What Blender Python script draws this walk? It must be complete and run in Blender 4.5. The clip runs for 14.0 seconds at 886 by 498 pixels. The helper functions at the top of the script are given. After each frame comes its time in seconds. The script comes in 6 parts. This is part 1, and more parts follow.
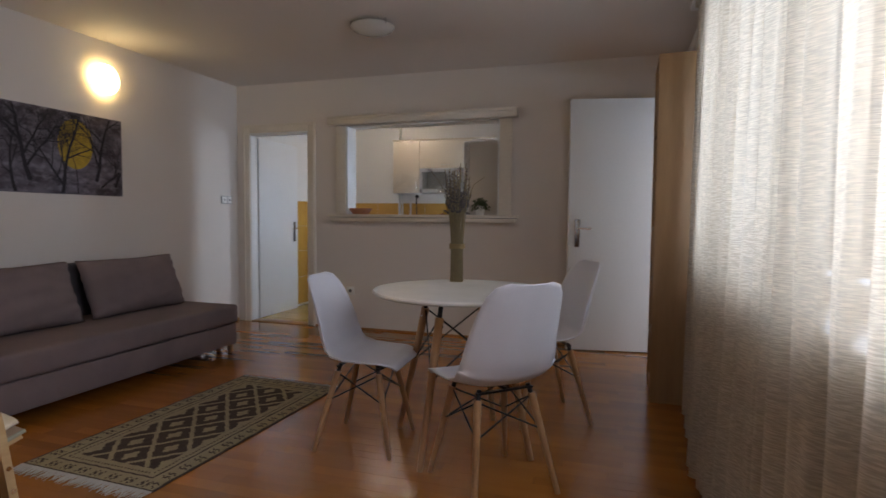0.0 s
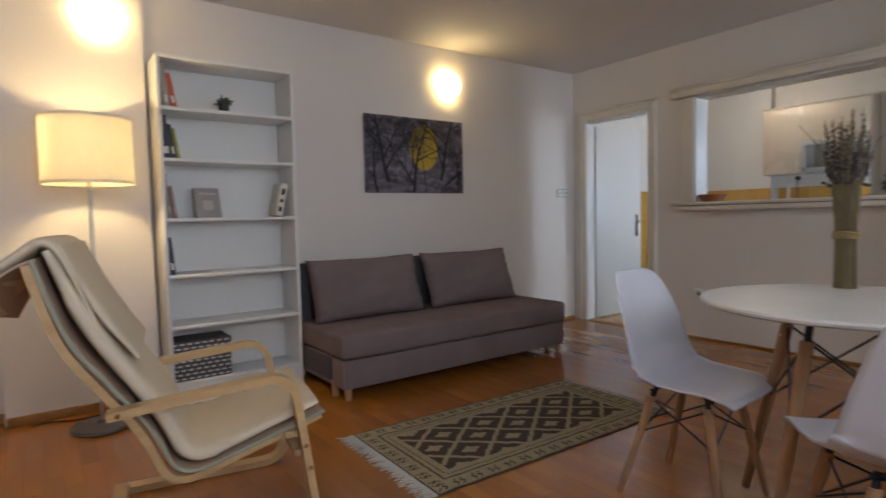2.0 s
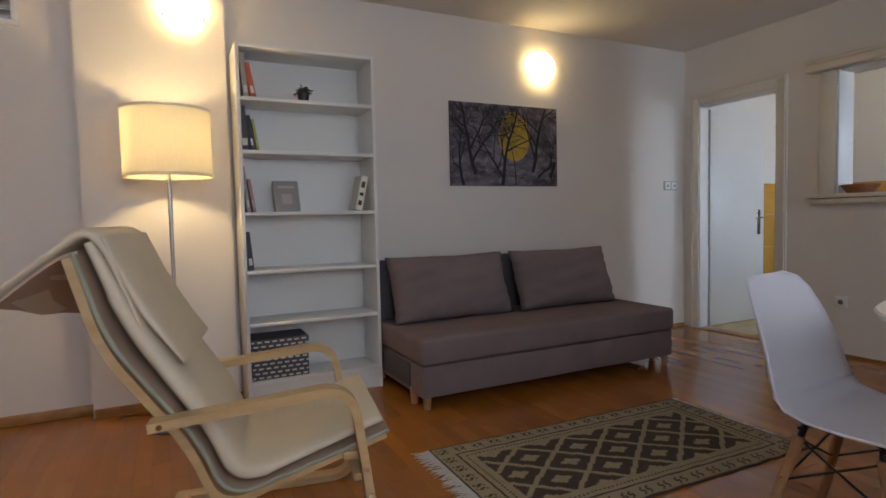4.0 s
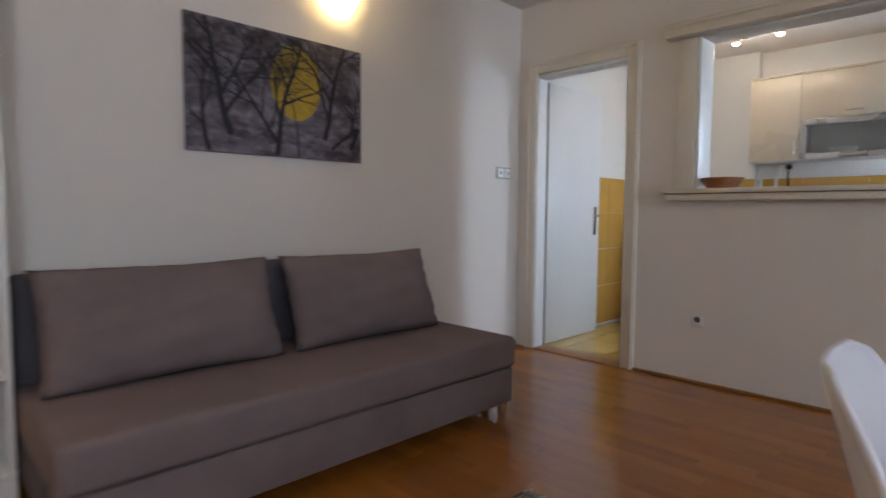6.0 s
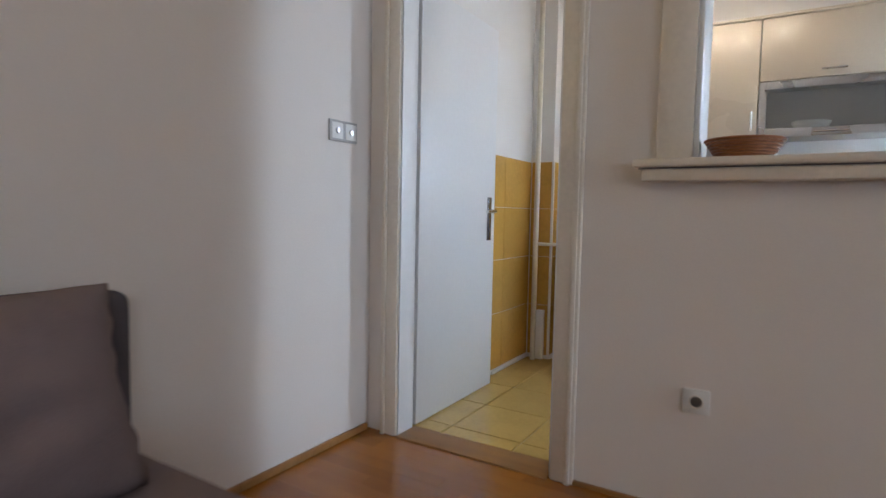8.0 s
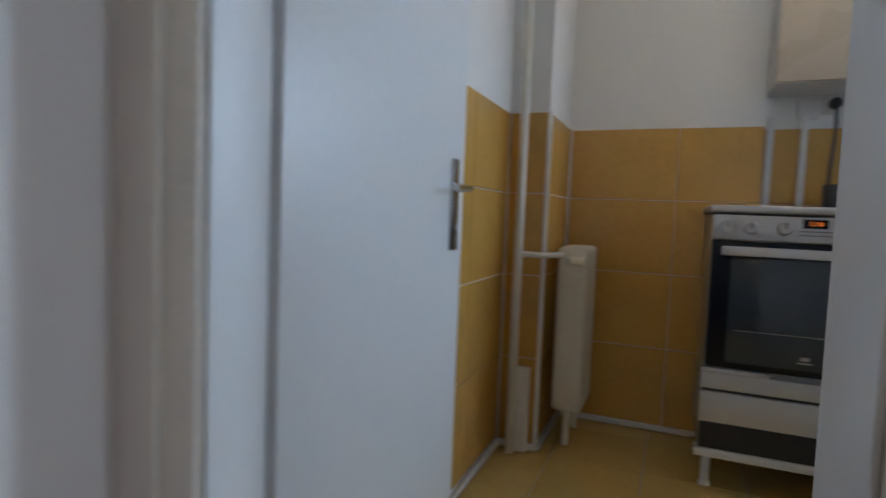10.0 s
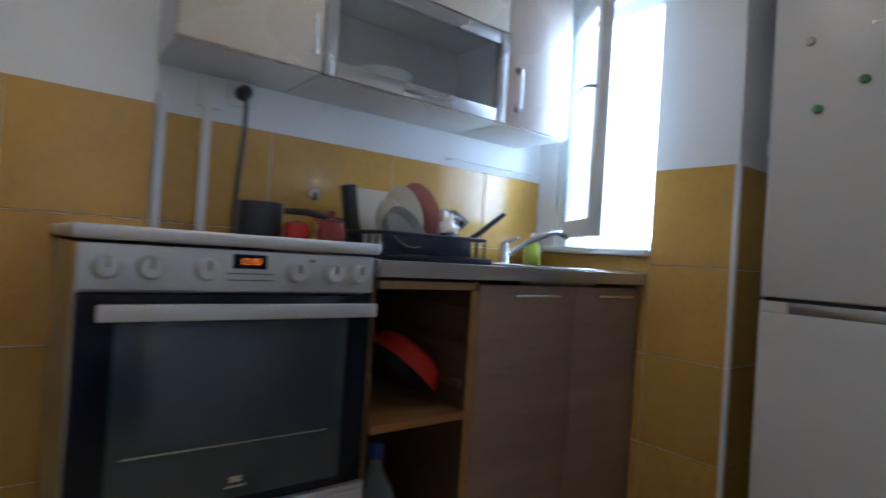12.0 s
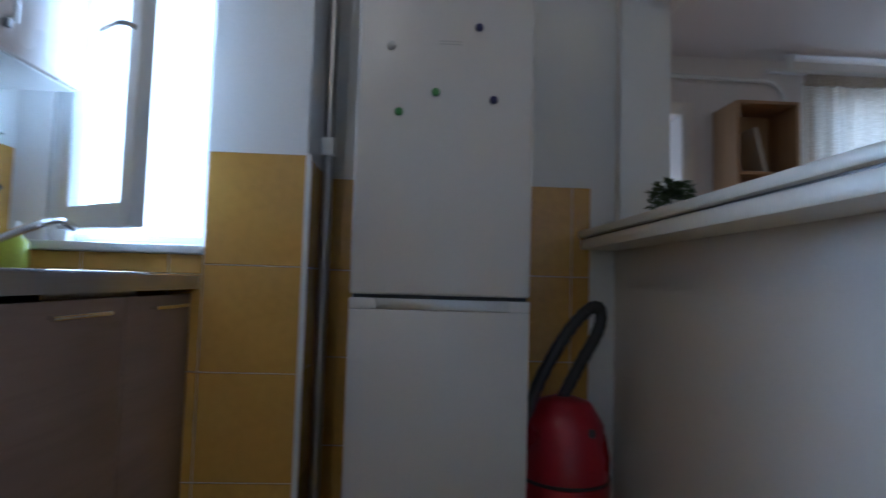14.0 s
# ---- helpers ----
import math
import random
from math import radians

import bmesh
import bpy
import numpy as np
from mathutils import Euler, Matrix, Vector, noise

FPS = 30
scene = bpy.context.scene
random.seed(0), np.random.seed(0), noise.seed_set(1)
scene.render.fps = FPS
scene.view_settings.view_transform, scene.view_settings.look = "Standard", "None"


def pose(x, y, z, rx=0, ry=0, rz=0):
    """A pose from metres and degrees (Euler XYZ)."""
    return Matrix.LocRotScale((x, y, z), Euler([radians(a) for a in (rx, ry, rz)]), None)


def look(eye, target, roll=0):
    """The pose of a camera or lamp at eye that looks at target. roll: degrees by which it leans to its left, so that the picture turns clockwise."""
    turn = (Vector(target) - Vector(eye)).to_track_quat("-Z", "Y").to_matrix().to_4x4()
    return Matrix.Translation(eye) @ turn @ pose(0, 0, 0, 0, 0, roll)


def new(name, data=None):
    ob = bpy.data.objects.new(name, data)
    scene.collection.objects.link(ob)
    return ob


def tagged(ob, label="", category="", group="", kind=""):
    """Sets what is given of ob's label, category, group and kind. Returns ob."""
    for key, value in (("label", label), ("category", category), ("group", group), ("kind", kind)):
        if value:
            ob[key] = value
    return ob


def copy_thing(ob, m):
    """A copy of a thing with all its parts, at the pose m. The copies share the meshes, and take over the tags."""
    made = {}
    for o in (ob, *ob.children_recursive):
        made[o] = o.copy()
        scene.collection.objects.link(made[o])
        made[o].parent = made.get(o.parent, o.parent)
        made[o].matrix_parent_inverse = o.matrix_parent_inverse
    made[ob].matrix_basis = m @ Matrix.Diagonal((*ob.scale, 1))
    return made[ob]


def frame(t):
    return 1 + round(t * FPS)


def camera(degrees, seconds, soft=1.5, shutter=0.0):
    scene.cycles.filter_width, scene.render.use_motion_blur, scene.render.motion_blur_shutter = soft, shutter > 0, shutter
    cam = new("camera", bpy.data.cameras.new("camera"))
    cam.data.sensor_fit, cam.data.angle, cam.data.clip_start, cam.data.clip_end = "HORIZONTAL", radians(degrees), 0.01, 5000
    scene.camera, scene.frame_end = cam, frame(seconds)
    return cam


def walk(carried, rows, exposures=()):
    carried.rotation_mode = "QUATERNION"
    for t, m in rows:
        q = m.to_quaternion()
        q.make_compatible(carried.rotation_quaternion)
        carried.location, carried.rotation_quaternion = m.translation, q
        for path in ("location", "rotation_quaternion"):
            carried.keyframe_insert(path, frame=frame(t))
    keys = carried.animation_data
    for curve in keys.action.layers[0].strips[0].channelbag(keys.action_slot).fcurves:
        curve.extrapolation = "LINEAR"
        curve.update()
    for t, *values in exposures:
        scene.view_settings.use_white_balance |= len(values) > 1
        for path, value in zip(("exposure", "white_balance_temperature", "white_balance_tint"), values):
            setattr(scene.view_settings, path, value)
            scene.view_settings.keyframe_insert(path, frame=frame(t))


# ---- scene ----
cam = camera(76.9, 14.0, shutter=0.5)
PATH = [
    (0, (3.949, -5.054, 1.133), (3.337, -3.154, 1.019), 0.5),
    (0.5, (3.963, -4.893, 1.143), (3.155, -3.067, 1.019), 0.5),
    (1, (3.937, -4.696, 1.103), (2.83, -3.035, 0.978), -0.1),
    (1.5, (3.861, -4.553, 1.097), (2.475, -3.116, 0.971), -0.8),
    (2, (3.862, -4.509, 1.07), (2.249, -3.333, 0.959), -1.3),
    (2.5, (3.905, -4.472, 1.068), (2.15, -3.518, 0.964), -1.4),
    (2.7, (3.911, -4.458, 1.065), (2.116, -3.582, 0.963), -1.5),
    (4.8, (3.273, -3.983, 1.035), (1.511, -3.046, 0.907), -0.7),
    (5, (3.182, -3.863, 1.034), (1.447, -2.878, 0.901), -0.5),
    (5.5, (2.944, -3.615, 1.019), (1.31, -2.47, 0.887), -0.2),
    (6, (2.612, -3.376, 1.011), (1.191, -1.974, 0.877), 0.4),
    (6.5, (2.323, -3.059, 1.018), (1.067, -1.51, 0.88), 0.8),
    (7, (2.042, -2.738, 0.993), (0.91, -1.095, 0.856), 1.0),
    (7.5, (1.771, -2.376, 0.976), (0.73, -0.673, 0.839), 1.1),
    (7.7, (1.685, -2.197, 0.977), (0.645, -0.494, 0.844), 1.1),
    (9.8, (0.783, -0.654, 0.914), (-0.131, 1.121, 0.789), 2.0),
    (10, (0.706, -0.538, 0.919), (-0.056, 1.307, 0.792), 2.2),
    (10.5, (0.578, -0.258, 0.927), (0.355, 1.727, 0.829), 3.1),
    (11, (0.622, 0.001, 0.935), (0.855, 1.986, 0.869), 3.6),
    (11.5, (0.676, 0.234, 0.943), (1.391, 2.101, 0.919), 4.0),
    (12, (0.725, 0.423, 0.968), (1.963, 1.994, 0.990), 3.7),
    (12.5, (0.820, 0.604, 0.954), (2.353, 1.888, 0.999), 3.6),
    (13, (0.877, 0.728, 0.970), (2.652, 1.647, 1.035), 3.1),
    (13.5, (0.876, 0.893, 0.939), (2.841, 1.248, 1.056), 2.4),
    (14, (0.861, 0.907, 0.950), (2.855, 0.810, 1.067), 1.7),
]
walk(cam, [(t, look(e, g, r)) for t, e, g, r in PATH],
     [(0, 0.05, 6750, 18), (0.5, 0.2, 6750, 18), (1.0, 0.4, 6700, 17), (1.5, 0.55, 6550, 14), (2.0, 0.4, 6600, 15), (2.5, 0.2, 6600, 15), (5, 0.25, 6550, 15), (5.5, 0.4, 6500, 15), (6, 0.6, 6500, 15), (7, 0.85, 6450, 15), (7.7, 0.8, 6450, 15), (9.8, 0.12, 6000, 12), (10.5, 0.32, 5950, 11), (11, 0.4, 5950, 12), (11.5, 0.4, 5750, 12), (12, 0.3, 5500, 12), (12.5, 0.2, 5300, 12), (14, 0.0, 5100, 11)])

# ---- world and light ----
W = bpy.data.worlds.new("world")
scene.world = W
W.use_nodes = True
wn = W.node_tree.nodes
sky = wn.new("ShaderNodeTexSky")
sky.sky_type, sky.sun_disc, sky.sun_elevation, sky.sun_rotation = "NISHITA", False, radians(40), radians(120)
W.node_tree.links.new(sky.outputs[0], wn["Background"].inputs[0])
wn["Background"].inputs[1].default_value = 0.12
scene.view_settings.exposure = 0.0


def area_lamp(name, m, sx, sy, watts, col):
    li = bpy.data.lights.new(name, "AREA")
    li.shape, li.size, li.size_y, li.energy, li.color = "RECTANGLE", sx, sy, watts, col
    ob = new(name, li)
    ob.matrix_world = m
    return ob


def point_lamp(name, at, watts, col, radius=0.04):
    li = bpy.data.lights.new(name, "POINT")
    li.energy, li.color, li.shadow_soft_size = watts, col, radius
    ob = new(name, li)
    ob.location = at
    return ob


DAY = (0.80, 0.90, 1.0)
WARM = (1.0, 0.76, 0.36)
area_lamp("daylight_living", look((4.56, -2.92, 1.58), (0, -2.92, 1.3)), 2.1, 1.3, 56, (0.66, 0.82, 1.0))
area_lamp("daylight_window_end", look((4.56, -4.20, 1.58), (0, -3.6, 1.2)), 0.40, 1.2, 25, (0.74, 0.86, 1.0))
area_lamp("daylight_kitchen", look((2.735, 1.78, 1.51), (0.0, 1.78, 1.45)), 0.49, 0.96, 6.5, (0.66, 0.83, 1.0))
area_lamp("daylight_yard", look((4.2, 2.72, 2.0), (2.6, 1.74, 1.5)), 2.6, 2.0, 500, (0.62, 0.81, 1.0))
area_lamp("daylight_hall", look((7.3, -0.93, 1.40), (0, -0.3, 1.15)), 0.2, 1.2, 42, (0.66, 0.84, 1.0))
point_lamp("floor_lamp_bulb", (0.43, -4.27, 1.47), 12, WARM, 0.04)
SPOTS = ((0.19, -0.05), (-0.13, 0.0))
for bx, by in SPOTS:
    point_lamp("spotlight_bulb", (1.16 + bx, 1.405 + by, 2.306), 2.4, (1.0, 0.88, 0.70), 0.03)


# ---- materials ----
def nodes_of(name):
    m = bpy.data.materials.new(name)
    m.use_nodes = True
    nt = m.node_tree
    return m, nt, nt.nodes["Principled BSDF"]


def lerp(nt, fac, a, b):
    n = nt.nodes.new("ShaderNodeMix")
    n.data_type = "RGBA"
    for sock, val in ((n.inputs[0], fac), (n.inputs[6], a), (n.inputs[7], b)):
        if isinstance(val, bpy.types.NodeSocket):
            nt.links.new(val, sock)
        else:
            sock.default_value = (*val, 1) if isinstance(val, (tuple, list)) and len(val) == 3 else val
    return n.outputs[2]


def noise_of(nt, scale, stretch=(1, 1, 1), detail=4.0, shift=None):
    co = nt.nodes.new("ShaderNodeTexCoord")
    mp = nt.nodes.new("ShaderNodeMapping")
    mp.inputs["Scale"].default_value = stretch
    nt.links.new(co.outputs["Object"], mp.inputs[0])
    if shift is not None:
        nt.links.new(shift, mp.inputs["Location"])
    n = nt.nodes.new("ShaderNodeTexNoise")
    n.inputs["Scale"].default_value, n.inputs["Detail"].default_value = scale, detail
    nt.links.new(mp.outputs[0], n.inputs["Vector"])
    return n.outputs["Fac"]


def curve_of(nt, sock, lo, hi, a=0.0, b=1.0):
    n = nt.nodes.new("ShaderNodeMapRange")
    n.inputs[1].default_value, n.inputs[2].default_value = lo, hi
    n.inputs[3].default_value, n.inputs[4].default_value = a, b
    nt.links.new(sock, n.inputs[0])
    return n.outputs[0]


def bump_on(nt, bsdf, height, strength, dist=0.002):
    b = nt.nodes.new("ShaderNodeBump")
    b.inputs["Strength"].default_value, b.inputs["Distance"].default_value = strength, dist
    nt.links.new(height, b.inputs["Height"])
    nt.links.new(b.outputs[0], bsdf.inputs["Normal"])


def surf(name, col, rough=0.5, metal=0.0, var=0.12, scale=3.0, fine=90.0, bump=0.15, coat=0.0, stretch=(1, 1, 1), spec=0.5, rand=False):
    """A painted, plastic, metal or woven surface: broad stains, fine grain and a little relief."""
    m, nt, p = nodes_of(name)
    broad = noise_of(nt, scale, detail=3)
    small = noise_of(nt, fine, stretch)
    dark = tuple(c * (1 - var) for c in col)
    c = lerp(nt, curve_of(nt, broad, 0.3, 0.7), dark, col)
    c = lerp(nt, curve_of(nt, small, 0.35, 0.65, 0.0, 0.6), c, tuple(min(1, q * (1 + var * 0.6)) for q in col))
    if rand:
        info = nt.nodes.new("ShaderNodeObjectInfo")
        c = lerp(nt, curve_of(nt, info.outputs["Random"], 0, 1, 0, 0.5), c, tuple(q * 0.82 for q in col))
    nt.links.new(c, p.inputs["Base Color"])
    nt.links.new(curve_of(nt, broad, 0.25, 0.75, max(0.02, rough * 0.85), min(1, rough * 1.12)), p.inputs["Roughness"])
    p.inputs["Metallic"].default_value = metal
    p.inputs["Coat Weight"].default_value = coat
    p.inputs["Specular IOR Level"].default_value = spec
    if bump:
        bump_on(nt, p, small, bump)
    return m


def wood(name, light, dark, rough=0.4, axis=0, grain=14.0, island=False, rand=False, coat=0.0, swing=0.35):
    m, nt, p = nodes_of(name)
    st = [1, 1, 1]
    for i in range(3):
        st[i] = 0.09 if i == axis else 1.0
    shift = None
    r = None
    if island:
        g = nt.nodes.new("ShaderNodeNewGeometry")
        r = g.outputs["Random Per Island"]
    elif rand:
        info = nt.nodes.new("ShaderNodeObjectInfo")
        r = info.outputs["Random"]
    if r is not None:
        mul = nt.nodes.new("ShaderNodeVectorMath")
        mul.operation = "SCALE"
        mul.inputs[0].default_value = (31, 17, 9)
        nt.links.new(r, mul.inputs["Scale"])
        shift = mul.outputs[0]
    a = noise_of(nt, grain, st, 6, shift)
    b = noise_of(nt, grain * 7, st, 3, shift)
    c = lerp(nt, curve_of(nt, a, 0.3, 0.72), dark, light)
    c = lerp(nt, curve_of(nt, b, 0.5, 0.8, 0, 0.25), c, tuple(q * 0.7 for q in dark))
    if r is not None:
        tone = lerp(nt, r, tuple(q * (1 - swing) for q in light), light)
        mx = nt.nodes.new("ShaderNodeMix")
        mx.data_type, mx.blend_type = "RGBA", "MIX"
        mx.inputs[0].default_value = 0.55
        nt.links.new(c, mx.inputs[6])
        nt.links.new(tone, mx.inputs[7])
        c = mx.outputs[2]
    nt.links.new(c, p.inputs["Base Color"])
    nt.links.new(curve_of(nt, a, 0.3, 0.7, rough * 0.8, rough * 1.2), p.inputs["Roughness"])
    p.inputs["Coat Weight"].default_value = coat
    p.inputs["Coat Roughness"].default_value = 0.15
    bump_on(nt, p, b, 0.08, 0.001)
    return m


def glow(name, col, power):
    m, nt, p = nodes_of(name)
    p.inputs["Base Color"].default_value = (*col, 1)
    p.inputs["Emission Color"].default_value = (*col, 1)
    p.inputs["Emission Strength"].default_value = power
    return m


def clear(name, col=(1, 1, 1), rough=0.02, weight=0.9):
    """Thin clear glass: mostly lets light straight through, with a glossy face."""
    m, nt, p = nodes_of(name)
    out = nt.nodes["Material Output"]
    tr = nt.nodes.new("ShaderNodeBsdfTransparent")
    tr.inputs[0].default_value = (*col, 1)
    mix = nt.nodes.new("ShaderNodeMixShader")
    mix.inputs[0].default_value = weight
    p.inputs["Base Color"].default_value = (*[c * 0.6 for c in col], 1)
    p.inputs["Roughness"].default_value = rough
    nt.links.new(p.outputs[0], mix.inputs[1])
    nt.links.new(tr.outputs[0], mix.inputs[2])
    nt.links.new(mix.outputs[0], out.inputs[0])
    return m


def cloth_lit(name, col, through_light, gaps, weave=260.0, slubs=0.78):
    """Thin fabric that lets light through, with slubs along its weft."""
    m, nt, p = nodes_of(name)
    out = nt.nodes["Material Output"]
    slub = noise_of(nt, 30, (1, 1.2, 14), 5)
    warp = noise_of(nt, weave, (1, 1, 0.05), 2)
    c = lerp(nt, curve_of(nt, slub, 0.42, 0.62), tuple(q * slubs for q in col), col)
    c = lerp(nt, curve_of(nt, warp, 0.3, 0.7, 0, 0.4), c, tuple(q * 0.85 for q in col))
    nt.links.new(c, p.inputs["Base Color"])
    p.inputs["Roughness"].default_value = 0.9
    tl = nt.nodes.new("ShaderNodeBsdfTranslucent")
    nt.links.new(c, tl.inputs[0])
    mix = nt.nodes.new("ShaderNodeMixShader")
    mix.inputs[0].default_value = through_light
    nt.links.new(p.outputs[0], mix.inputs[1])
    nt.links.new(tl.outputs[0], mix.inputs[2])
    last = mix.outputs[0]
    if gaps > 0:
        tr = nt.nodes.new("ShaderNodeBsdfTransparent")
        mix2 = nt.nodes.new("ShaderNodeMixShader")
        nt.links.new(curve_of(nt, slub, 0.40, 0.64, gaps * 1.6, gaps * 0.35), mix2.inputs[0])
        nt.links.new(last, mix2.inputs[1])
        nt.links.new(tr.outputs[0], mix2.inputs[2])
        last = mix2.outputs[0]
    nt.links.new(last, out.inputs[0])
    return m


M_WALL = surf("wall_paint", (0.76, 0.705, 0.665), 0.75, var=0.05, scale=1.3, fine=160, bump=0.12)
M_CEIL = surf("ceiling_paint", (0.73, 0.67, 0.625), 0.8, var=0.05, scale=1.0, fine=140, bump=0.1)
M_KWALL = surf("kitchen_paint", (0.80, 0.79, 0.77), 0.7, var=0.05, scale=1.5, fine=150, bump=0.12)
M_CREAM = surf("cream_gloss_paint", (0.74, 0.68, 0.60), 0.35, var=0.08, scale=4, fine=60, bump=0.06)
M_DOOR = surf("white_door_paint", (0.76, 0.77, 0.78), 0.42, var=0.03, scale=1.2, fine=50, bump=0.05)
M_WHITE = surf("white_lacquer", (0.76, 0.75, 0.73), 0.35, var=0.04, scale=3, fine=80, bump=0.03)
M_SHELL = surf("white_plastic", (0.67, 0.67, 0.74), 0.38, var=0.03, scale=4, fine=200, bump=0.02)
M_TABLE = surf("white_tabletop", (0.74, 0.73, 0.71), 0.25, var=0.04, scale=3, fine=80, bump=0.02)
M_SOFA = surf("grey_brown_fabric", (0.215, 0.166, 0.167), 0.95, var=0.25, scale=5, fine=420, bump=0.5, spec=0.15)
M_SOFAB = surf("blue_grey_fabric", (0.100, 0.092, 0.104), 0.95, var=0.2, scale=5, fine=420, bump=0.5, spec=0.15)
M_OAK = wood("light_oak_veneer", (0.46, 0.29, 0.15), (0.36, 0.21, 0.10), 0.5, axis=2, grain=16)
M_BIRCH = wood("bent_birch", (0.58, 0.40, 0.21), (0.46, 0.29, 0.13), 0.42, axis=1, grain=18)
M_BEECH = wood("beech_leg", (0.50, 0.29, 0.15), (0.38, 0.20, 0.09), 0.45, axis=2, grain=22)
M_STRIPP = wood("parquet_strip", (0.43, 0.160, 0.024), (0.30, 0.098, 0.013), 0.20, axis=0, grain=9, rand=True, coat=0.2, swing=0.42)
M_STRIPJ = wood("parquet_strip_joined", (0.43, 0.160, 0.024), (0.30, 0.098, 0.013), 0.20, axis=0, grain=9, island=True, coat=0.2, swing=0.42)
M_TRIM = wood("wood_trim", (0.40, 0.20, 0.065), (0.28, 0.125, 0.035), 0.4, axis=0, grain=14)
M_CHROME = surf("chrome", (0.72, 0.72, 0.72), 0.16, 1.0, var=0.05, bump=0.02)
M_STEEL = surf("brushed_steel", (0.50, 0.49, 0.48), 0.34, 1.0, var=0.1, scale=5, fine=200, bump=0.05, stretch=(0.05, 1, 1))
M_DARKSTEEL = surf("dark_steel", (0.20, 0.19, 0.19), 0.35, 0.9, var=0.1)
M_BLACK = surf("black_metal", (0.018, 0.018, 0.02), 0.4, 0.4, var=0.1)
M_BLACKP = surf("black_plastic", (0.02, 0.02, 0.022), 0.45, var=0.2)
M_CUSHION = surf("cream_cushion", (0.66, 0.56, 0.42), 0.9, var=0.1, scale=6, fine=350, bump=0.4, spec=0.2)
M_SAGE = surf("sage_piping", (0.34, 0.34, 0.26), 0.9, var=0.15, fine=300, bump=0.4, spec=0.2)
M_TAN = surf("tan_backing", (0.50, 0.36, 0.26), 0.85, var=0.12, fine=300, bump=0.3, spec=0.2)
M_TILE = surf("ochre_wall_tile", (0.63, 0.360, 0.080), 0.22, var=0.16, scale=6, fine=35, bump=0.05, coat=0.3, rand=True)
M_FTILE = surf("yellow_floor_tile", (0.62, 0.43, 0.14), 0.22, var=0.15, scale=7, fine=40, bump=0.05, coat=0.3, rand=True)
M_GROUT = surf("grout", (0.50, 0.43, 0.30), 0.9, var=0.2, fine=200, bump=0.4)
M_GLASS = clear("window_glass", (0.97, 0.99, 1.0), 0.02, 0.94)
M_FROST = clear("cabinet_glass", (0.92, 0.94, 0.95), 0.06, 0.90)
M_SHADE = cloth_lit("lamp_shade_fabric", (0.92, 0.88, 0.78), 0.70, 0.0, slubs=0.96)
M_CURTAIN = cloth_lit("curtain_linen", (0.62, 0.545, 0.44), 0.24, 0.15)
M_BULB = glow("lit_opal_glass", (1.0, 0.82, 0.40), 11)
M_BULB2 = glow("lit_spot_bulb", (1.0, 0.80, 0.42), 10)
M_OUT = glow("overcast_outside", (0.90, 0.96, 1.0), 2.2)
M_OUT2 = glow("overcast_outside_living", (0.84, 0.93, 1.0), 0.9)


# ---- mesh helpers ----
def join_into(bm, src):
    me = bpy.data.meshes.new("tmp")
    src.to_mesh(me)
    src.free()
    bm.from_mesh(me)
    bpy.data.meshes.remove(me)


def add_box(bm, a, b, r=0.0, seg=2, m=None):
    t = bmesh.new()
    bmesh.ops.create_cube(t, size=1)
    for v in t.verts:
        v.co = Vector([a[i] + (v.co[i] + 0.5) * (b[i] - a[i]) for i in range(3)])
    if r > 0:
        r = min(r, 0.49 * min(abs(b[i] - a[i]) for i in range(3)))
        bmesh.ops.bevel(t, geom=t.edges[:], offset=r, segments=seg, affect="EDGES", profile=0.5)
    if m is not None:
        t.transform(m)
    join_into(bm, t)
    return bm


def box_bm(a, b, r=0.0, seg=2, m=None):
    return add_box(bmesh.new(), a, b, r, seg, m)


def add_rod(bm, p, q, r1, r2=None, seg=12):
    r2 = r1 if r2 is None else r2
    p, q = Vector(p), Vector(q)
    rot = (q - p).to_track_quat("Z", "Y").to_matrix().to_4x4()
    bmesh.ops.create_cone(bm, cap_ends=True, segments=seg, radius1=r1, radius2=r2, depth=(q - p).length,
                          matrix=Matrix.Translation((p + q) / 2) @ rot)
    return bm


def rod_bm(p, q, r1, r2=None, seg=12):
    return add_rod(bmesh.new(), p, q, r1, r2, seg)


def add_tube(bm, pts, r, seg=8):
    pts = [Vector(p) for p in pts]
    rings = []
    up = Vector((0.13, 0.21, 1)).normalized()
    for i, p in enumerate(pts):
        d = (pts[min(i + 1, len(pts) - 1)] - pts[max(i - 1, 0)]).normalized()
        u = (up - d * up.dot(d))
        u = u.normalized() if u.length > 1e-4 else Vector((1, 0, 0))
        w = d.cross(u)
        up = u
        rr = r[i] if isinstance(r, (list, tuple)) else r
        rings.append([bm.verts.new(p + rr * (math.cos(2 * math.pi * k / seg) * u + math.sin(2 * math.pi * k / seg) * w)) for k in range(seg)])
    for a, b in zip(rings, rings[1:]):
        for k in range(seg):
            bm.faces.new((a[k], a[(k + 1) % seg], b[(k + 1) % seg], b[k]))
    bm.faces.new(rings[0][::-1])
    bm.faces.new(rings[-1])
    return bm


def tube_bm(pts, r, seg=8):
    return add_tube(bmesh.new(), pts, r, seg)


